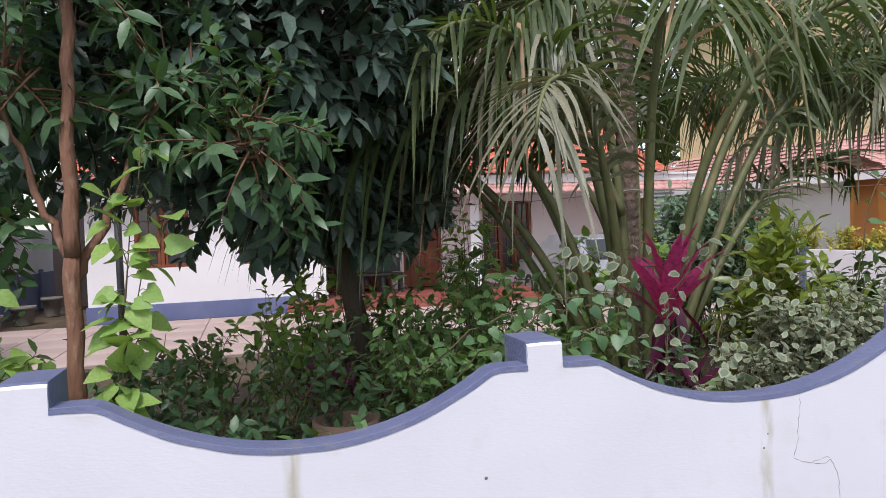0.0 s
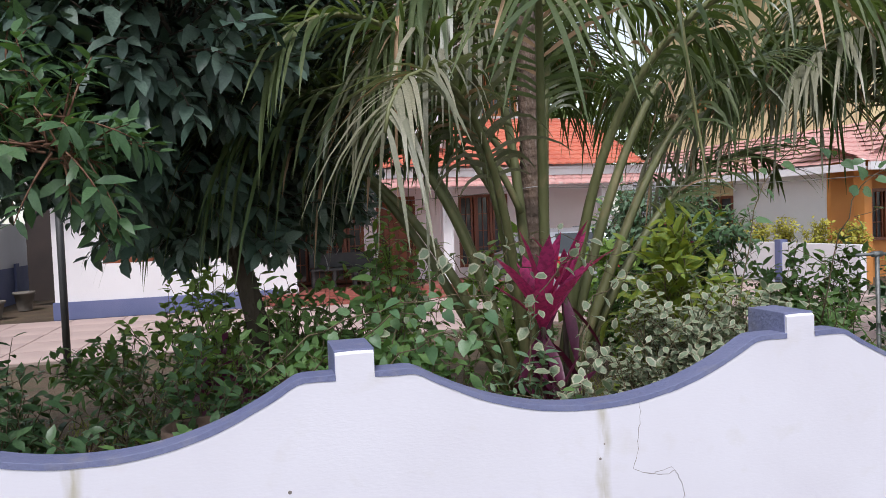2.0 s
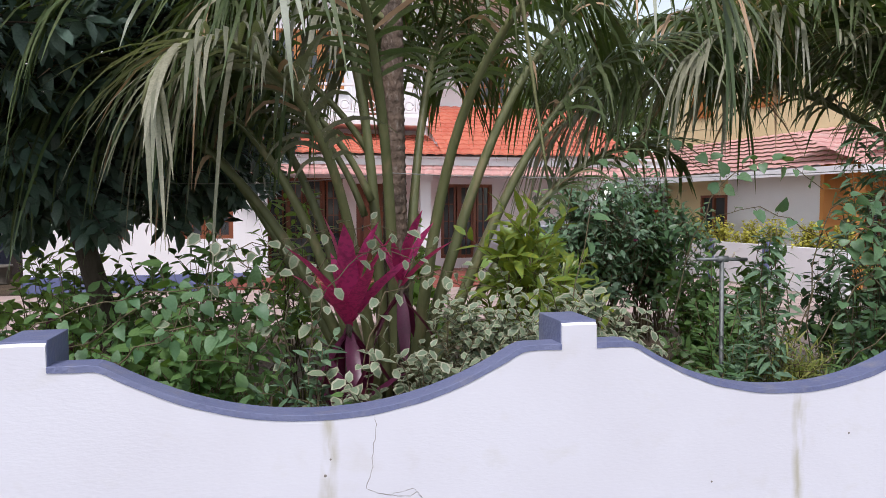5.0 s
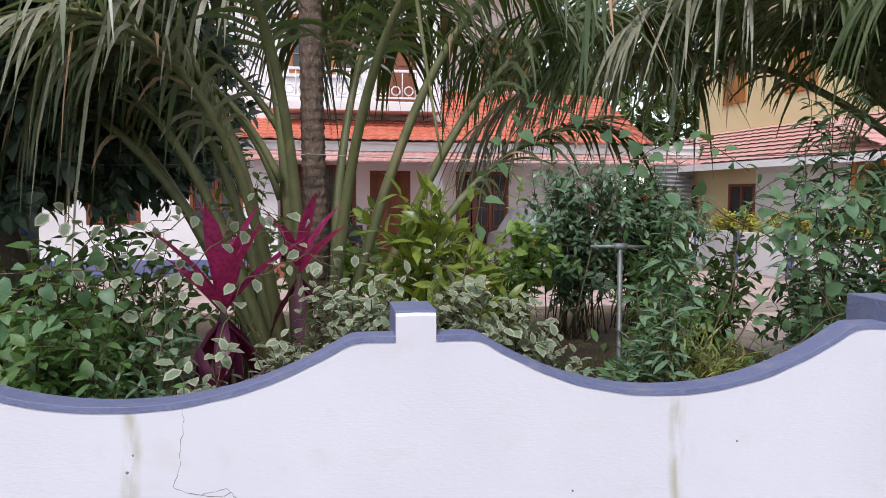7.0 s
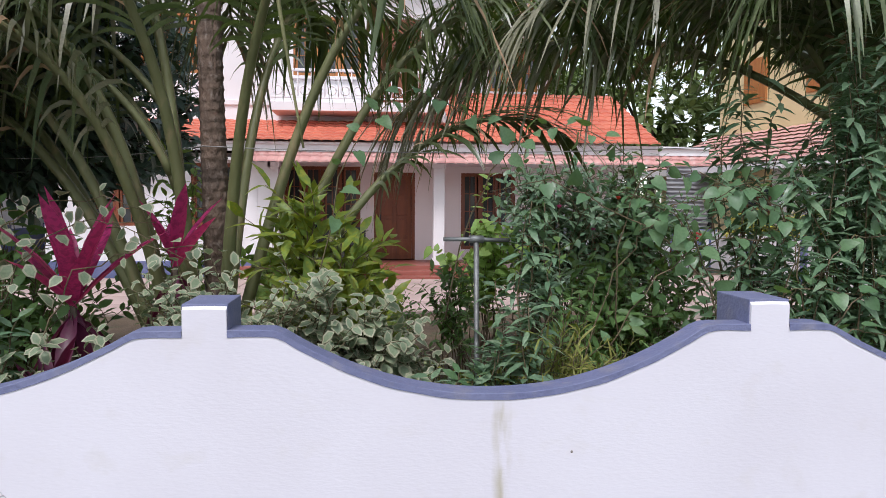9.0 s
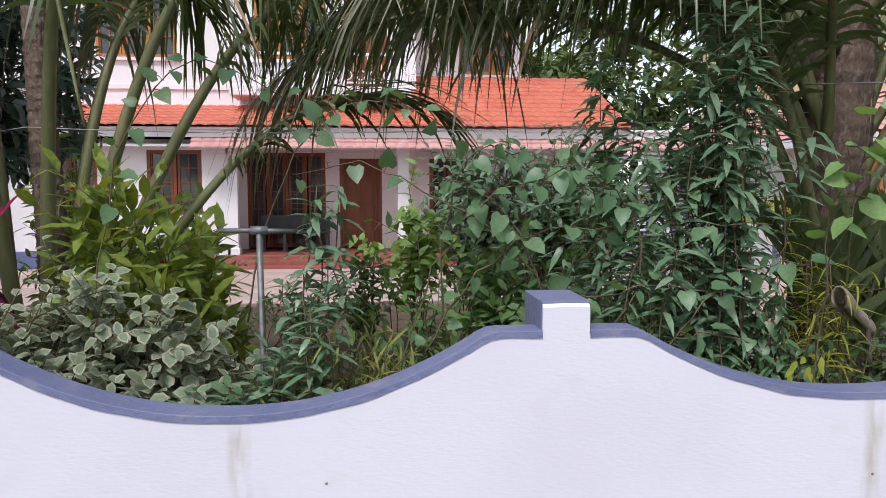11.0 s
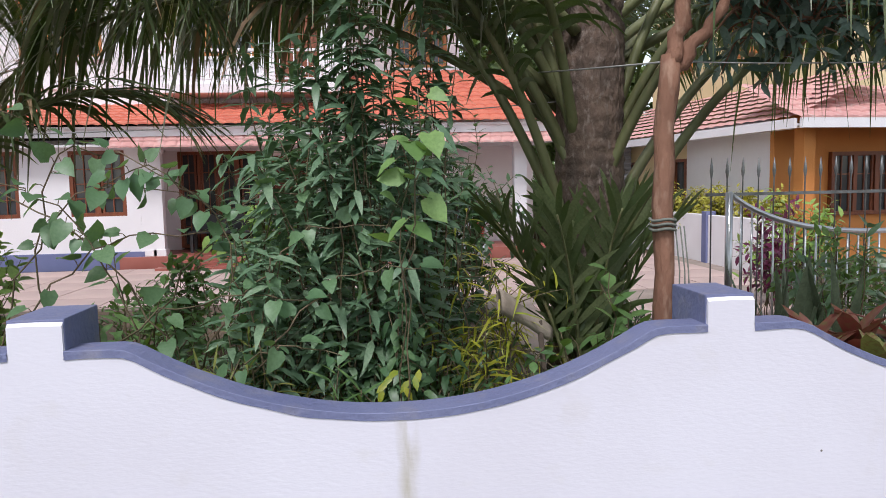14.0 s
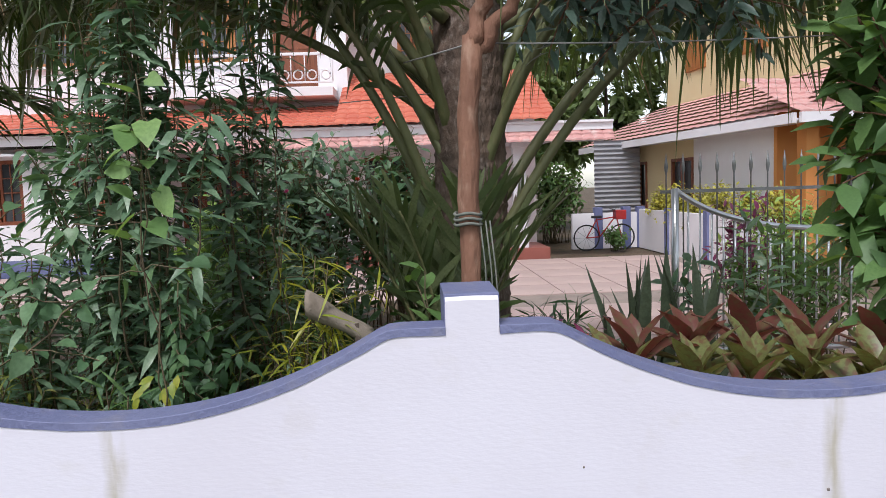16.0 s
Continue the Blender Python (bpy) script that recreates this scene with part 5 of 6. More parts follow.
for dx in (0.0, 0.02, 0.035):
    tie.tube([(6.085 + dx, 0.6, 1.37), (6.1 + dx, 0.59, 1.2), (6.1 + dx * 1.5, 0.6, 0.9), (6.1 + dx * 2, 0.62, 0.6)], 0.003, 4)
tagged(obj("rope_tie", tie, ROPE), "grey rope wound round the slim tree", "rope")
wire = Mesh()
wire.tube(curve((5.83, 1.75, 2.13), (5.95, 1.2, 2.06), (6.08, 0.66, 2.0), 12), 0.004, 5)
wire.tube(curve((6.08, 0.66, 2.0), (7.5, 0.9, 2.0), (9.5, 1.2, 2.2), 12), 0.003, 5)
tagged(obj("wire", wire, CABLE), "thin grey wire strung between palm and tree", "wire")
wire = Mesh()
wire.tube(curve((-0.8, 2.95, 1.9), (0.5, 2.4, 1.75), (1.55, 1.98, 1.88), 12), 0.003, 5)
wire.tube(curve((1.55, 1.98, 1.88), (3.5, 2.0, 1.8), (6.05, 1.9, 2.0), 16), 0.003, 5)
tagged(obj("wire", wire, CABLE), "thin grey wire strung between tree and palm", "wire")

# fifth bay: red-leaved bed, snake plants, gate
bed = [(6.52, 0.42, 0.9), (6.62, 0.55, 0.98), (6.78, 0.4, 0.93), (6.85, 0.62, 1.0), (7.0, 0.44, 0.93), (7.08, 0.66, 1.0), (7.2, 0.46, 0.93), (7.3, 0.62, 0.97), (7.42, 0.42, 0.92), (7.55, 0.6, 0.97), (7.68, 0.4, 0.92), (6.9, 0.3, 0.84), (7.25, 0.3, 0.84), (7.5, 0.28, 0.83)]
for k, (x, y, h) in enumerate(bed):
    sword_rosette("red_leaf_plant", "bed plant with broad red and green leaves", (x, y, GROUND_Z), h - 0.02, 15, 0.23, 0.085, [LF_RED, LF_BROM] if k % 2 else [LF_BROM, LF_RED], 310 + k, elev=(-10, 78), droop=0.32, group="red-leaved bed plants", trunk_mat=TWIG)
for k, (x, y, h) in enumerate([(6.78, 1.0, 1.3), (6.9, 1.05, 1.15), (7.05, 1.0, 1.22), (6.62, 0.98, 1.2)]):
    sword_rosette("snake_plant", "snake plant with stiff dark upright leaves", (x, y, GROUND_Z), 0.55, 7 if k != 3 else 2, h - 0.42, 0.065, [LF_SNAKE, LF_SNAKE], 330 + k, elev=(72, 88), droop=0.03, group="snake plants")
shrub("coleus", "small coleus with drooping dark red leaves", 6.48, 1.0, 0.16, 0.14, 1.2, 9, 9, "lance", 0.1, 0.03, [LF_MAROON], 340, droop=0.7, start=0.55)
shrub("flower_plant", "small plant with orange-red flowers", 6.5, 0.7, 0.2, 0.15, 1.02, 10, 8, "oval", 0.05, 0.03, [PETAL_RED], 341, start=0.75)
limb_tree("broadleaf_tree", "small tree with large glossy dark green leaves", (7.95, 0.85, GROUND_Z), (7.95, 0.85, 1.3), 0.05, True,
          [(7.75, 0.75, 1.75, 0.42, 0.35, 0.7), (8.1, 0.8, 2.2, 0.55, 0.45, 0.6), (7.75, 0.6, 1.2, 0.3, 0.25, 0.35)], LF_MID, BARKRED, 350, ("oval", 0.17, 0.08), 230, 7, 0.35)


def gate():
    g0 = thing("steel_gate", "stainless steel gate with curved top rail and upright bars", "gate", (8.1, 3.9, GROUND_Z))
    y = 3.9
    top = curve((8.02, y, 1.42), (8.5, y, 1.03), (9.6, y, 1.06), 20)
    m = Mesh()
    m.tube(top, 0.024, 10)
    obj("top_rail", m, STEEL, g0)
    m = Mesh()
    m.tube([(8.02, y, GROUND_Z), (8.02, y, 0.7), (8.02, y, 1.43)], 0.032, 10)
    obj("end_post", m, STEEL, g0)
    m = Mesh()
    m.tube([(8.02, y, 0.05), (8.8, y, 0.05), (9.6, y, 0.05)], 0.025, 8)
    obj("bottom_rail", m, STEEL, g0)
    for k in range(15):
        x = 8.13 + 0.1 * k
        z = np.interp(x, top[:, 0], top[:, 2])
        m = Mesh()
        m.tube([(x, y, 0.05), (x, y, z)], 0.009, 7)
        obj("bar", m, STEEL, g0)
    f0 = thing("iron_fence", "iron fence with spear-headed bars", "fence", (9, 4.6, GROUND_Z))
    for k in range(16):
        x = 8.2 + 0.16 * k
        m = Mesh()
        m.tube([(x, 4.6, GROUND_Z), (x, 4.6, 1.55), (x, 4.6, 1.58), (x, 4.6, 1.62), (x, 4.6, 1.75)], (0.007, 0.007, 0.013, 0.018, 0.002), 6)
        obj("bar", m, IRON, f0)
    boxes("rail", [(8.15, 10.7, 4.585, 4.615, 1.38, 1.41)], IRON, f0)
    boxes("rail", [(8.15, 10.7, 4.585, 4.615, 0.1, 0.13)], IRON, f0)


gate()
shrub("garden_bush", "leafy plants beside the gate", 9.3, 4.2, 0.6, 0.3, 1.3, 24, 12, "oval", 0.13, 0.045, LF_MID, 360)
shrub("garden_bush", "green plants along the low yard wall", 10.6, 14.6, 0.5, 0.3, 0.6, 16, 12, "oval", 0.12, 0.06, LF_MID, 361)
for k in range(6):
    shrub("hedge_plant", "clipped yellow-green hedge plant on the yard wall", 11.85 - 0.05 * k, 9.6 + 0.95 * k, 0.22, 0.5, 1.55, 24, 14, "oval", 0.1, 0.06, [LF_HEDGE], 370 + k, start=0.45, group="hedge plants", arch=0.1)

# more foliage that fills the bays
trailing("variegated_vine", "arching variegated stems with cream-edged leaves", [((1.0, 0.7, 0.9), (0.95, 0.75, 1.55), (1.6, 0.85, 1.45)), ((1.2, 0.6, 0.9), (1.3, 0.7, 1.5), (1.9, 0.8, 1.3)), ((0.9, 0.8, 0.9), (0.75, 0.8, 1.5), (0.5, 0.8, 1.55))],
         13, "variegated", 0.075, 0.054, VAR, 401)
shrub("variegated_shrub", "grey-green variegated shrub with cream leaf edges", 2.25, 0.55, 0.35, 0.22, 1.12, 28, 14, "variegated", 0.065, 0.043, VAR, 402, side=4)
shrub("garden_bush", "mixed green undergrowth behind the wall", 3.9, 0.45, 0.45, 0.2, 1.0, 26, 12, "oval", 0.08, 0.035, LF_MID, 403)
shrub("garden_bush", "mixed green undergrowth behind the wall", 4.3, 0.85, 0.35, 0.3, 1.35, 12, 10, "heart", 0.075, 0.06, LF_VINE, 404)
shrub("garden_bush", "mixed green undergrowth behind the wall", -0.75, 0.5, 0.35, 0.2, 0.92, 18, 10, "oval", 0.08, 0.05, LF_MID, 406)
shrub("garden_bush", "mixed green undergrowth behind the wall", -1.7, 0.5, 0.3, 0.2, 1.05, 18, 11, "heart", 0.08, 0.065, LF_DEEP, 407)
shrub("garden_bush", "tall mixed bush by the palm", 5.0, 1.6, 0.45, 0.4, 1.55, 24, 14, "oval", 0.12, 0.05, LF_MID, 408)
shrub("garden_bush", "tall mixed bush by the palm", 4.3, 2.6, 0.5, 0.4, 1.35, 22, 14, "oval", 0.11, 0.05, LF_MID, 409)
shrub("pale_leaf_plant", "plant with fresh yellow-green round leaves", 1.9, 3.6, 0.4, 0.4, 1.8, 14, 12, "heart", 0.13, 0.1, LF_LIGHT, 410)
shrub("flower_plant", "small flowering plants at the edge of the yard", 2.6, 5.2, 0.7, 0.4, 0.75, 20, 12, "oval", 0.08, 0.04, LF_MID, 411)
shrub("garden_bush", "thin leafy shrub at the edge of the yard", 3.7, 1.6, 0.3, 0.25, 1.5, 12, 13, "oval", 0.11, 0.045, LF_MID, 413)
shrub("garden_bush", "thin leafy shrub at the edge of the yard", 3.35, 4.2, 0.45, 0.35, 1.25, 16, 12, "oval", 0.12, 0.05, LF_MID, 414)
shrub("garden_bush", "dense green bush beside the house corner", 9.7, 17.6, 0.9, 0.6, 2.7, 40, 14, "oval", 0.2, 0.09, LF_MID, 415, side=5, twig=0.012)
shrub("fern", "low fern-like palm seedling at the yard edge", 6.75, 2.3, 0.4, 0.35, 1.05, 14, 18, "lance", 0.22, 0.025, LF_DEEP, 412, up=0.6)

# trees behind the houses
for k, (x, y, h) in enumerate([(10.3, 25, 7), (-9, 18, 8), (-14, 12, 9), (22, 30, 9), (11.5, 34, 10), (-7.5, 8, 5), (12.6, 22.5, 8.5), (9.6, 22, 6.5)]):
    limb_tree("background_tree", "leafy green tree behind the houses", (x, y, GROUND_Z), (x, y, h * 0.4), 0.2, True,
              [(x, y, h * 0.6, h * 0.28, h * 0.28, h * 0.3), (x + h * 0.2, y, h * 0.5, h * 0.2, h * 0.2, h * 0.2), (x - h * 0.2, y, h * 0.75, h * 0.2, h * 0.2, h * 0.2)], LF_FAR, BARK, 420 + k, ("oval", 0.42, 0.2), 420, 8)


# ---- small things ----
def bench():
    b = thing("bench", "dark wooden bench on the veranda", "bench", (1.6, 14.2, 0.16))
    boxes("seat", [(0.85, 2.4, 14.05, 14.5, 0.58, 0.63)], BLACK, b, bevel=0.008)
    boxes("backrest", [(0.85, 2.4, 14.46, 14.5, 0.64, 0.98)], BLACK, b, bevel=0.008)
    for x in (0.88, 1.37, 1.86, 2.32):
        boxes("leg", [(x, x + 0.06, 14.07, 14.13, 0.16, 0.58)], BLACK, b)
        boxes("leg", [(x, x + 0.06, 14.42, 14.48, 0.16, 0.58)], BLACK, b)


bench()


def wheel(name, x, y, z, r, w, parent, tyre=RUBBER, rim=IRON, axis="y"):
    n = 24
    def ring(rad):
        a = np.linspace(0, 2 * math.pi, n + 1)
        if axis == "y":
            return [(x + rad * math.cos(q), y, z + rad * math.sin(q)) for q in a]
        return [(x, y + rad * math.cos(q), z + rad * math.sin(q)) for q in a]
    m = Mesh()
    m.tube(ring(r), w, 7)
    t = obj(name, m, tyre, parent)
    m = Mesh()
    for k in range(10):
        q = 2 * math.pi * k / 10
        e = (x + r * math.cos(q), y, z + r * math.sin(q)) if axis == "y" else (x, y + r * math.cos(q), z + r * math.sin(q))
        m.tube([(x, y, z), e], 0.003 if w < 0.05 else 0.02, 4)
    obj("rim", m, rim, t)


def bicycle(x, y):
    b = thing("bicycle", "red bicycle leaning by the yard wall", "bicycle", (x, y, -0.085))
    z = -0.07 + 0.3
    wheel("wheel", x - 0.42, y, z, 0.3, 0.018, b)
    wheel("wheel", x + 0.42, y, z, 0.3, 0.018, b)
    m = Mesh()
    for p in (((-0.42, 0), (-0.1, 0.02)), ((-0.1, 0.02), (0.28, 0.5)), ((-0.42, 0), (-0.18, 0.42)), ((-0.18, 0.46), (-0.1, 0.02)), ((-0.18, 0.42), (0.28, 0.48)), ((0.42, 0), (0.26, 0.62))):
        m.tube([(x + p[0][0], y, z + p[0][1]), (x + p[1][0], y, z + p[1][1])], 0.016, 6)
    obj("frame", m, REDPLASTIC, b)
    boxes("saddle", [(x - 0.3, x - 0.06, y - 0.06, y + 0.06, z + 0.46, z + 0.52)], BLACK, b, bevel=0.02)
    boxes("basket", [(x + 0.25, x + 0.5, y - 0.14, y + 0.14, z + 0.42, z + 0.64)], REDPLASTIC, b, "red basket", bevel=0.02)
    m = Mesh()
    m.tube([(x + 0.2, y - 0.26, z + 0.68), (x + 0.26, y, z + 0.64), (x + 0.2, y + 0.26, z + 0.68)], 0.012, 6)
    obj("handlebar", m, IRON, b)


bicycle(10.35, 14.7)


def car(x, y):
    c = thing("car", "silver hatchback parked beside the house", "car", (x, y, -0.085))
    prof = [(0.0, 0.28), (0.02, 0.62), (0.08, 0.95), (0.42, 1.42), (1.0, 1.5), (1.9, 1.46), (2.6, 0.98), (3.45, 0.85), (3.6, 0.55), (3.58, 0.28)]
    m = Mesh()
    w = 0.78
    v = []
    for yy, zz in prof:
        sq = 0.82 if zz > 1.0 else 1.0
        v += [(x - w * sq, y + yy, zz - 0.1), (x + w * sq, y + yy, zz - 0.1)]
    n = len(prof)
    f = [(2 * k, 2 * k + 1, 2 * k + 3, 2 * k + 2) for k in range(n - 1)] + [(2 * n - 2, 2 * n - 1, 1, 0), tuple(range(0, 2 * n, 2))[::-1], tuple(range(1, 2 * n, 2))]
    m.add(v, f)
    ob = obj("body", m, CARGREY, c, smooth=False)
    bv = ob.modifiers.new("round", "BEVEL")
    bv.width, bv.segments = 0.05, 2
    g2 = Mesh()
    g2.add([(x - 0.55, y + 0.1, 0.92), (x + 0.55, y + 0.1, 0.92), (x + 0.5, y + 0.385, 1.3), (x - 0.5, y + 0.385, 1.3)], [(0, 1, 2, 3)])
    obj("rear_window", g2, GLASS, c, "dark rear window", smooth=False)
    for sx in (-1, 1):
        boxes("tail_lamp", [(x + sx * 0.66 - 0.09, x + sx * 0.66 + 0.09, y - 0.03, y + 0.12, 0.55, 0.85)], REDPLASTIC, c, "red tail lamp", bevel=0.02)
    boxes("bumper", [(x - 0.78, x + 0.78, y - 0.08, y + 0.1, 0.18, 0.42)], CARGREY, c, bevel=0.04)
    for sx in (-1, 1):
        for yy in (0.65, 2.9):
            wheel("wheel", x + sx * 0.72, y + yy, 0.2, 0.22, 0.08, c, axis="x")


car(6.15, 10.6)


def planter(x, y, r, h, mat=CONCRETE):
    a = np.linspace(0, 2 * math.pi, 25)
    m = Mesh()
    k = 24
    prof = [(r * 0.95, GROUND_Z), (r, h * 0.6 + GROUND_Z), (r * 1.03, h + GROUND_Z), (r * 0.9, h + GROUND_Z), (r * 0.88, h * 0.8 + GROUND_Z), (0.01, h * 0.8 + GROUND_Z)]
    v = [(x + q * math.cos(b), y + q * math.sin(b), z) for q, z in prof for b in a[:-1]]
    f = [(i * k + j, i * k + (j + 1) % k, (i + 1) * k + (j + 1) % k, (i + 1) * k + j) for i in range(len(prof) - 1) for j in range(k)]
    m.add(v, f)
    return tagged(obj("planter", m, mat), "round weathered planter ring on the soil", "planter")


planter(-0.66, 1.05, 0.17, 0.8, CLAY)
planter(0.15, 3.6, 0.2, 0.35)

pole = Mesh()
pole.tube([(-2.72, 7.2, GROUND_Z), (-2.72, 7.2, 1.0), (-2.72, 7.2, 2.6)], 0.045, 10)
tagged(obj("pole", pole, BLACK), "thin dark green metal pole in the yard", "pole")

# ground cover and litter
rng = np.random.default_rng(77)
gr = Mesh()
n = 9000
P = np.stack([rng.uniform(-3.2, 6.3, n), rng.uniform(0.3, 4.5, n) ** 1.0, np.full(n, GROUND_Z - 0.02)], -1)
D = unit(rng.normal(size=(n, 3)) * 0.45 + (0, 0, 1.0))
gr.leaves("blade", P, D, rng.normal(size=(n, 3)), rng.uniform(0.06, 0.22, n), 0.008, 0.3, 0.1)
tagged(obj("grass", gr, LF_GRASS), "thin olive grass on the garden soil", "grass", kind="stuff")
fl = Mesh()
n = 900
P = np.stack([rng.uniform(-3.2, 6.3, n), rng.uniform(0.3, 3.5, n), np.full(n, GROUND_Z - 0.005)], -1)
D = unit(rng.normal(size=(n, 3)) * (1, 1, 0.15))
fl.leaves("oval", P, D, np.array((0, 0, 1.0)) + rng.normal(scale=0.3, size=(n, 3)), rng.uniform(0.06, 0.14, n), 0.05, -0.1, 0.3)
tagged(obj("leaf_litter", fl, LF_DRY), "brown fallen leaves on the garden soil", "leaf litter", kind="stuff")
ms = Mesh()
for k in range(8):
    ms.leaves("oval", [(4.95 + 0.018 * k, 0.36 + 0.01 * (k % 3), 0.86 + 0.02 * (k % 4))], [unit((rng.normal() * 0.5, -0.5, -0.8 + rng.normal() * 0.3))], [(0, -1, 0.5)], 0.055, 0.024, 0.2, 0.2)
tagged(obj("yellow_leaves", ms, LF_YEL), "yellowing leaves hanging at the wall top", "leaves", kind="stuff")
for (x, y, z, mt) in ((4.6, 5.2, 1.5, PETAL_PINK), (5.3, 5.3, 1.6, PETAL_RED), (5.0, 5.25, 1.25, PETAL_PINK), (2.35, 1.6, 1.15, PETAL_RED)):
    m = Mesh()
    q = np.arange(9) * 2.4
    m.leaves("oval", np.tile((x, y, z), (9, 1)), np.stack([np.cos(q), np.sin(q), 0.6 + 0.1 * np.arange(9)], -1), np.tile((0, 0, 1.0), (9, 1)) - np.stack([np.cos(q), np.sin(q), q * 0], -1), 0.045, 0.04, -0.2, 0.3)
    m.tube([(x, y + 0.03, z - 0.3), (x, y + 0.01, z - 0.1), (x, y, z)], 0.003, 5, 1)
    tagged(obj("rose_flower", m, [mt, TWIG]), "small open flower on a thin stalk", "flower", "flowers")

# more low growth in the first bays
shrub("red_stem_plant", "small plant with dull red young leaves", -1.15, 0.6, 0.3, 0.2, 0.98, 10, 9, "oval", 0.075, 0.03, [LF_MAROON], 456)
shrub("garden_bush", "thin low plant beside the planter", -0.95, 0.5, 0.3, 0.15, 0.95, 10, 9, "oval", 0.075, 0.035, LF_MID, 457)
shrub("garden_bush", "leafy green bush behind the wall", -2.0, 0.55, 0.25, 0.18, 1.3, 18, 12, "heart", 0.09, 0.075, LF_MID, 453)
shrub("garden_bush", "dark leafy bush under the tree", -1.6, 1.3, 0.5, 0.4, 1.25, 24, 11, "oval", 0.1, 0.05, LF_DEEP, 454)
shrub("garden_bush", "dark leafy bush under the tree", -0.2, 1.5, 0.45, 0.4, 1.5, 22, 11, "oval", 0.1, 0.05, LF_MID, 455)


def yard_wall():
    w = thing("yard_wall", "white yard wall with blue-grey lower part", "wall", (-8.5, 17, GROUND_Z), kind="structure")
    boxes("wall_body", [(-6.75, -6.6, 11.0, 27.0, GROUND_Z, 2.0), (-6.6, 4, 26.85, 27.0, GROUND_Z, 2.0)], HOUSEWHITE, w)
    boxes("dado", [(-6.598, -6.56, 11.0, 26.8, GROUND_Z, 0.85)], PLINTH, w, "blue-grey painted lower part")
    for k in range(7):
        boxes("pilaster", [(-6.558, -6.5, 12.0 + 2.1 * k, 12.25 + 2.1 * k, GROUND_Z, 0.95)], PLINTH, w)


yard_wall()


def flower_pot(x, y, r, h, mat):
    k = 20
    prof = [(r * 0.7, GROUND_Z), (r * 0.95, GROUND_Z + h * 0.85), (r * 1.08, GROUND_Z + h * 0.86), (r * 1.08, GROUND_Z + h), (r * 0.95, GROUND_Z + h), (r * 0.9, GROUND_Z + h * 0.85), (0.01, GROUND_Z + h * 0.85)]
    m = Mesh()
    v = [(x + q * math.cos(2 * math.pi * j / k), y + q * math.sin(2 * math.pi * j / k), z) for q, z in prof for j in range(k)]
    m.add(v, [(i * k + j, i * k + (j + 1) % k, (i + 1) * k + (j + 1) % k, (i + 1) * k + j) for i in range(len(prof) - 1) for j in range(k)])
    return tagged(obj("flower_pot", m, mat), "round plant pot standing in the side yard", "pot", "yard pots")


for x, y, r, h in ((-5.9, 14.5, 0.25, 0.4), (-5.75, 16.2, 0.22, 0.45), (-6.1, 13.2, 0.2, 0.35)):
    flower_pot(x, y, r, h, CONCRETE)

# variegated drifts, left-hand greenery, plants at the gate
shrub("variegated_shrub", "grey-green variegated shrub with cream leaf edges", 1.75, 0.45, 0.4, 0.18, 1.02, 30, 15, "variegated", 0.07, 0.046, VAR, 461, side=4)
shrub("variegated_shrub", "grey-green variegated shrub with cream leaf edges", 2.3, 0.8, 0.5, 0.3, 1.42, 46, 16, "variegated", 0.085, 0.06, VAR, 462, side=4)
shrub("variegated_shrub", "grey-green variegated shrub with cream leaf edges", 2.7, 0.75, 0.35, 0.3, 1.12, 24, 14, "variegated", 0.08, 0.055, VAR, 463, side=3)
shrub("variegated_shrub", "grey-green variegated shrub with cream leaf edges", 1.2, 0.55, 0.3, 0.2, 1.18, 16, 12, "variegated", 0.08, 0.055, VAR, 464, side=3)
shrub("garden_bush", "dense green bush beside the slim tree", -3.1, 2.6, 0.8, 0.7, 1.75, 36, 13, "oval", 0.12, 0.06, LF_MID, 465)
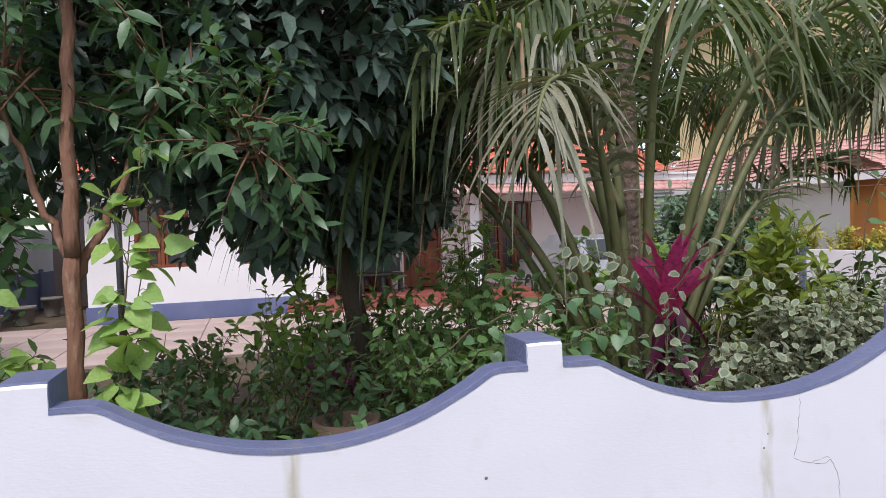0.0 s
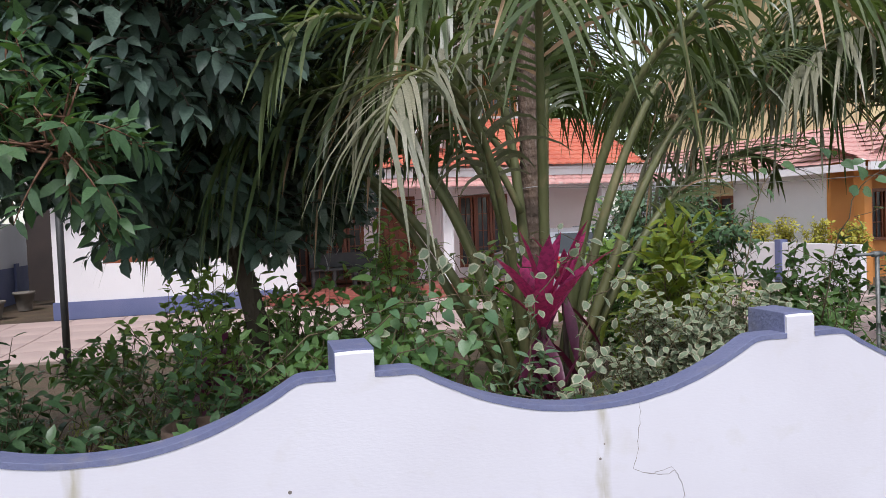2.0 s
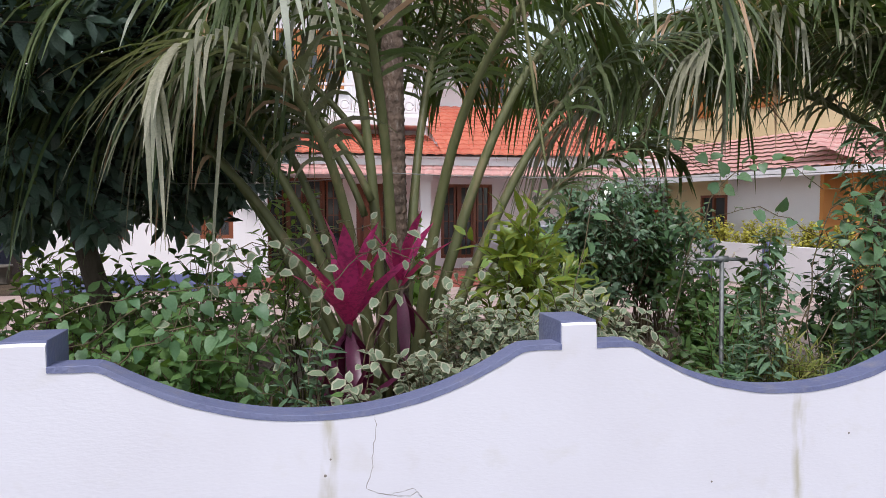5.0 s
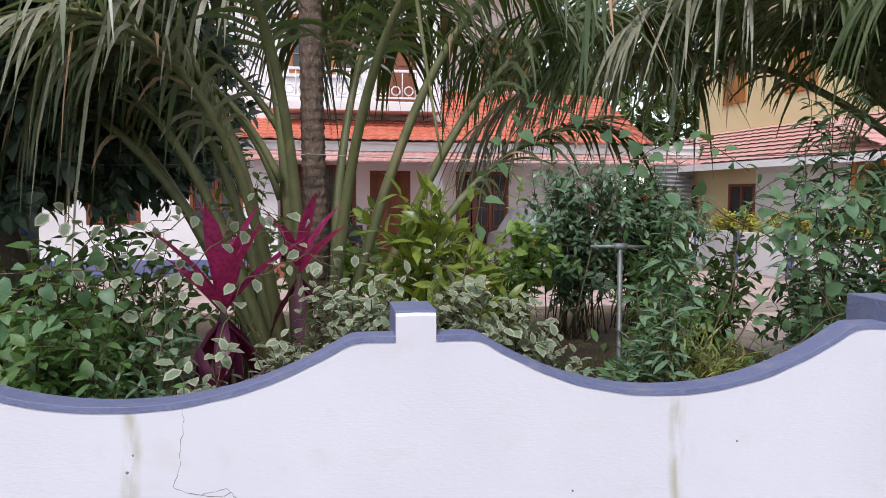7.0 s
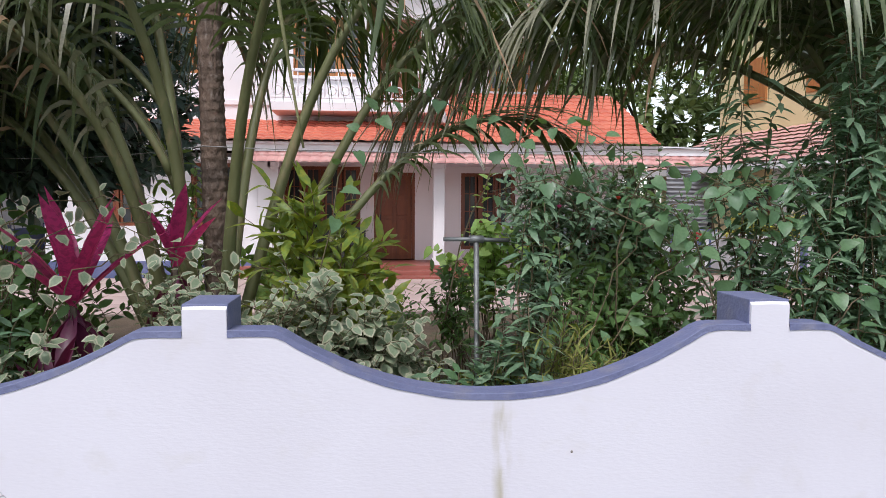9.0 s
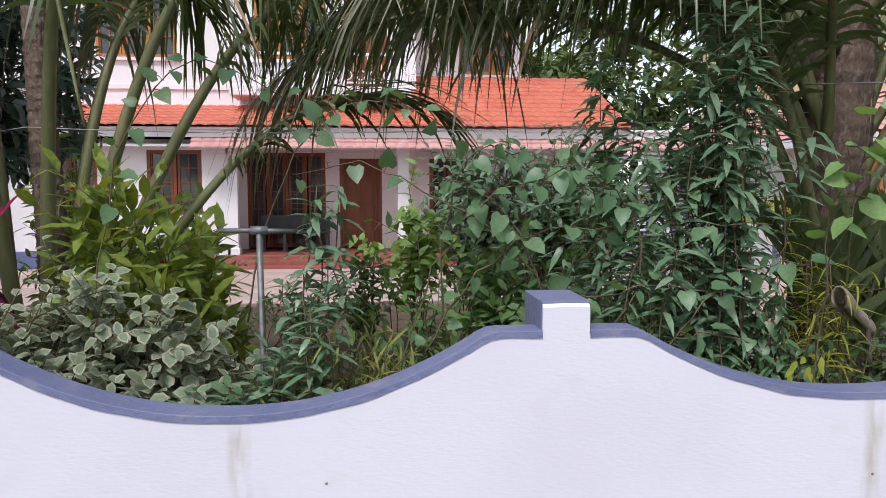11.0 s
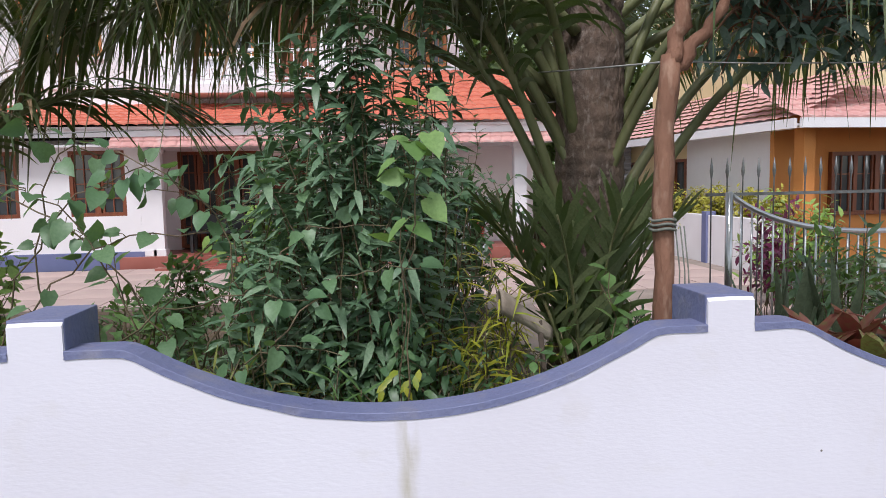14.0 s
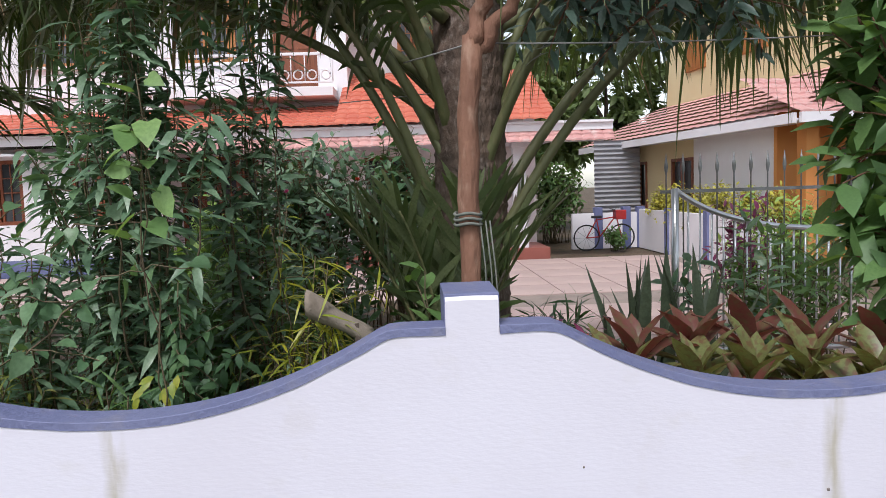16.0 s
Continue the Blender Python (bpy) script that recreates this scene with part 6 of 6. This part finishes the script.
shrub("garden_bush", "dense green bush beside the slim tree", -3.0, 1.2, 0.5, 0.4, 1.5, 26, 12, "heart", 0.1, 0.08, LF_MID, 466)
shrub("pale_leaf_plant", "plant with pale cream-green rounded leaves", -1.98, 0.4, 0.16, 0.14, 1.45, 9, 11, "heart", 0.085, 0.075, [LF_VCREAM], 467, start=0.55)
shrub("opposite_leaf_plant", "upright plant with paired green leaves", 7.35, 1.3, 0.3, 0.25, 1.6, 8, 13, "oval", 0.12, 0.04, LF_BLUE, 468, pairs=True, side=1)
shrub("garden_bush", "leafy plants beside the gate", 8.6, 3.3, 0.5, 0.3, 1.35, 16, 12, "oval", 0.13, 0.05, LF_MID, 469)
shrub("garden_bush", "flowering plants beyond the gate", 10.2, 6.5, 0.8, 0.5, 1.6, 26, 12, "oval", 0.14, 0.06, LF_LIGHT, 470)
shrub("red_leaf_shrub", "shrub with dark red leaves beyond the gate", 9.3, 5.3, 0.4, 0.4, 1.5, 14, 12, "oval", 0.13, 0.05, [LF_MAROON], 471)
shrub("garden_bush", "leafy green bush in the first bays", 0.55, 0.8, 0.35, 0.25, 1.4, 20, 12, "oval", 0.095, 0.055, LF_MID, 483)
shrub("garden_bush", "leafy green bush in the first bays", -1.7, 0.95, 0.45, 0.3, 1.35, 22, 12, "oval", 0.085, 0.045, LF_DEEP, 484)
shrub("garden_bush", "tall leafy bush under the tree edge", 0.4, 2.0, 0.5, 0.4, 1.75, 24, 12, "oval", 0.12, 0.06, LF_MID, 485)
shrub("garden_bush", "tall leafy bush under the tree edge", -0.7, 3.0, 0.7, 0.5, 1.7, 28, 12, "oval", 0.12, 0.06, LF_LIGHT, 486)
shrub("garden_bush", "tangled undergrowth round the palm sheath", 5.55, 0.55, 0.3, 0.15, 1.0, 24, 10, "oval", 0.06, 0.035, LF_MID, 488, side=4)
shrub("garden_bush", "green plant with pointed leaves by the slim tree", 5.85, 0.45, 0.2, 0.15, 1.15, 12, 10, "oval", 0.11, 0.05, LF_MID, 489)
paving(pv)
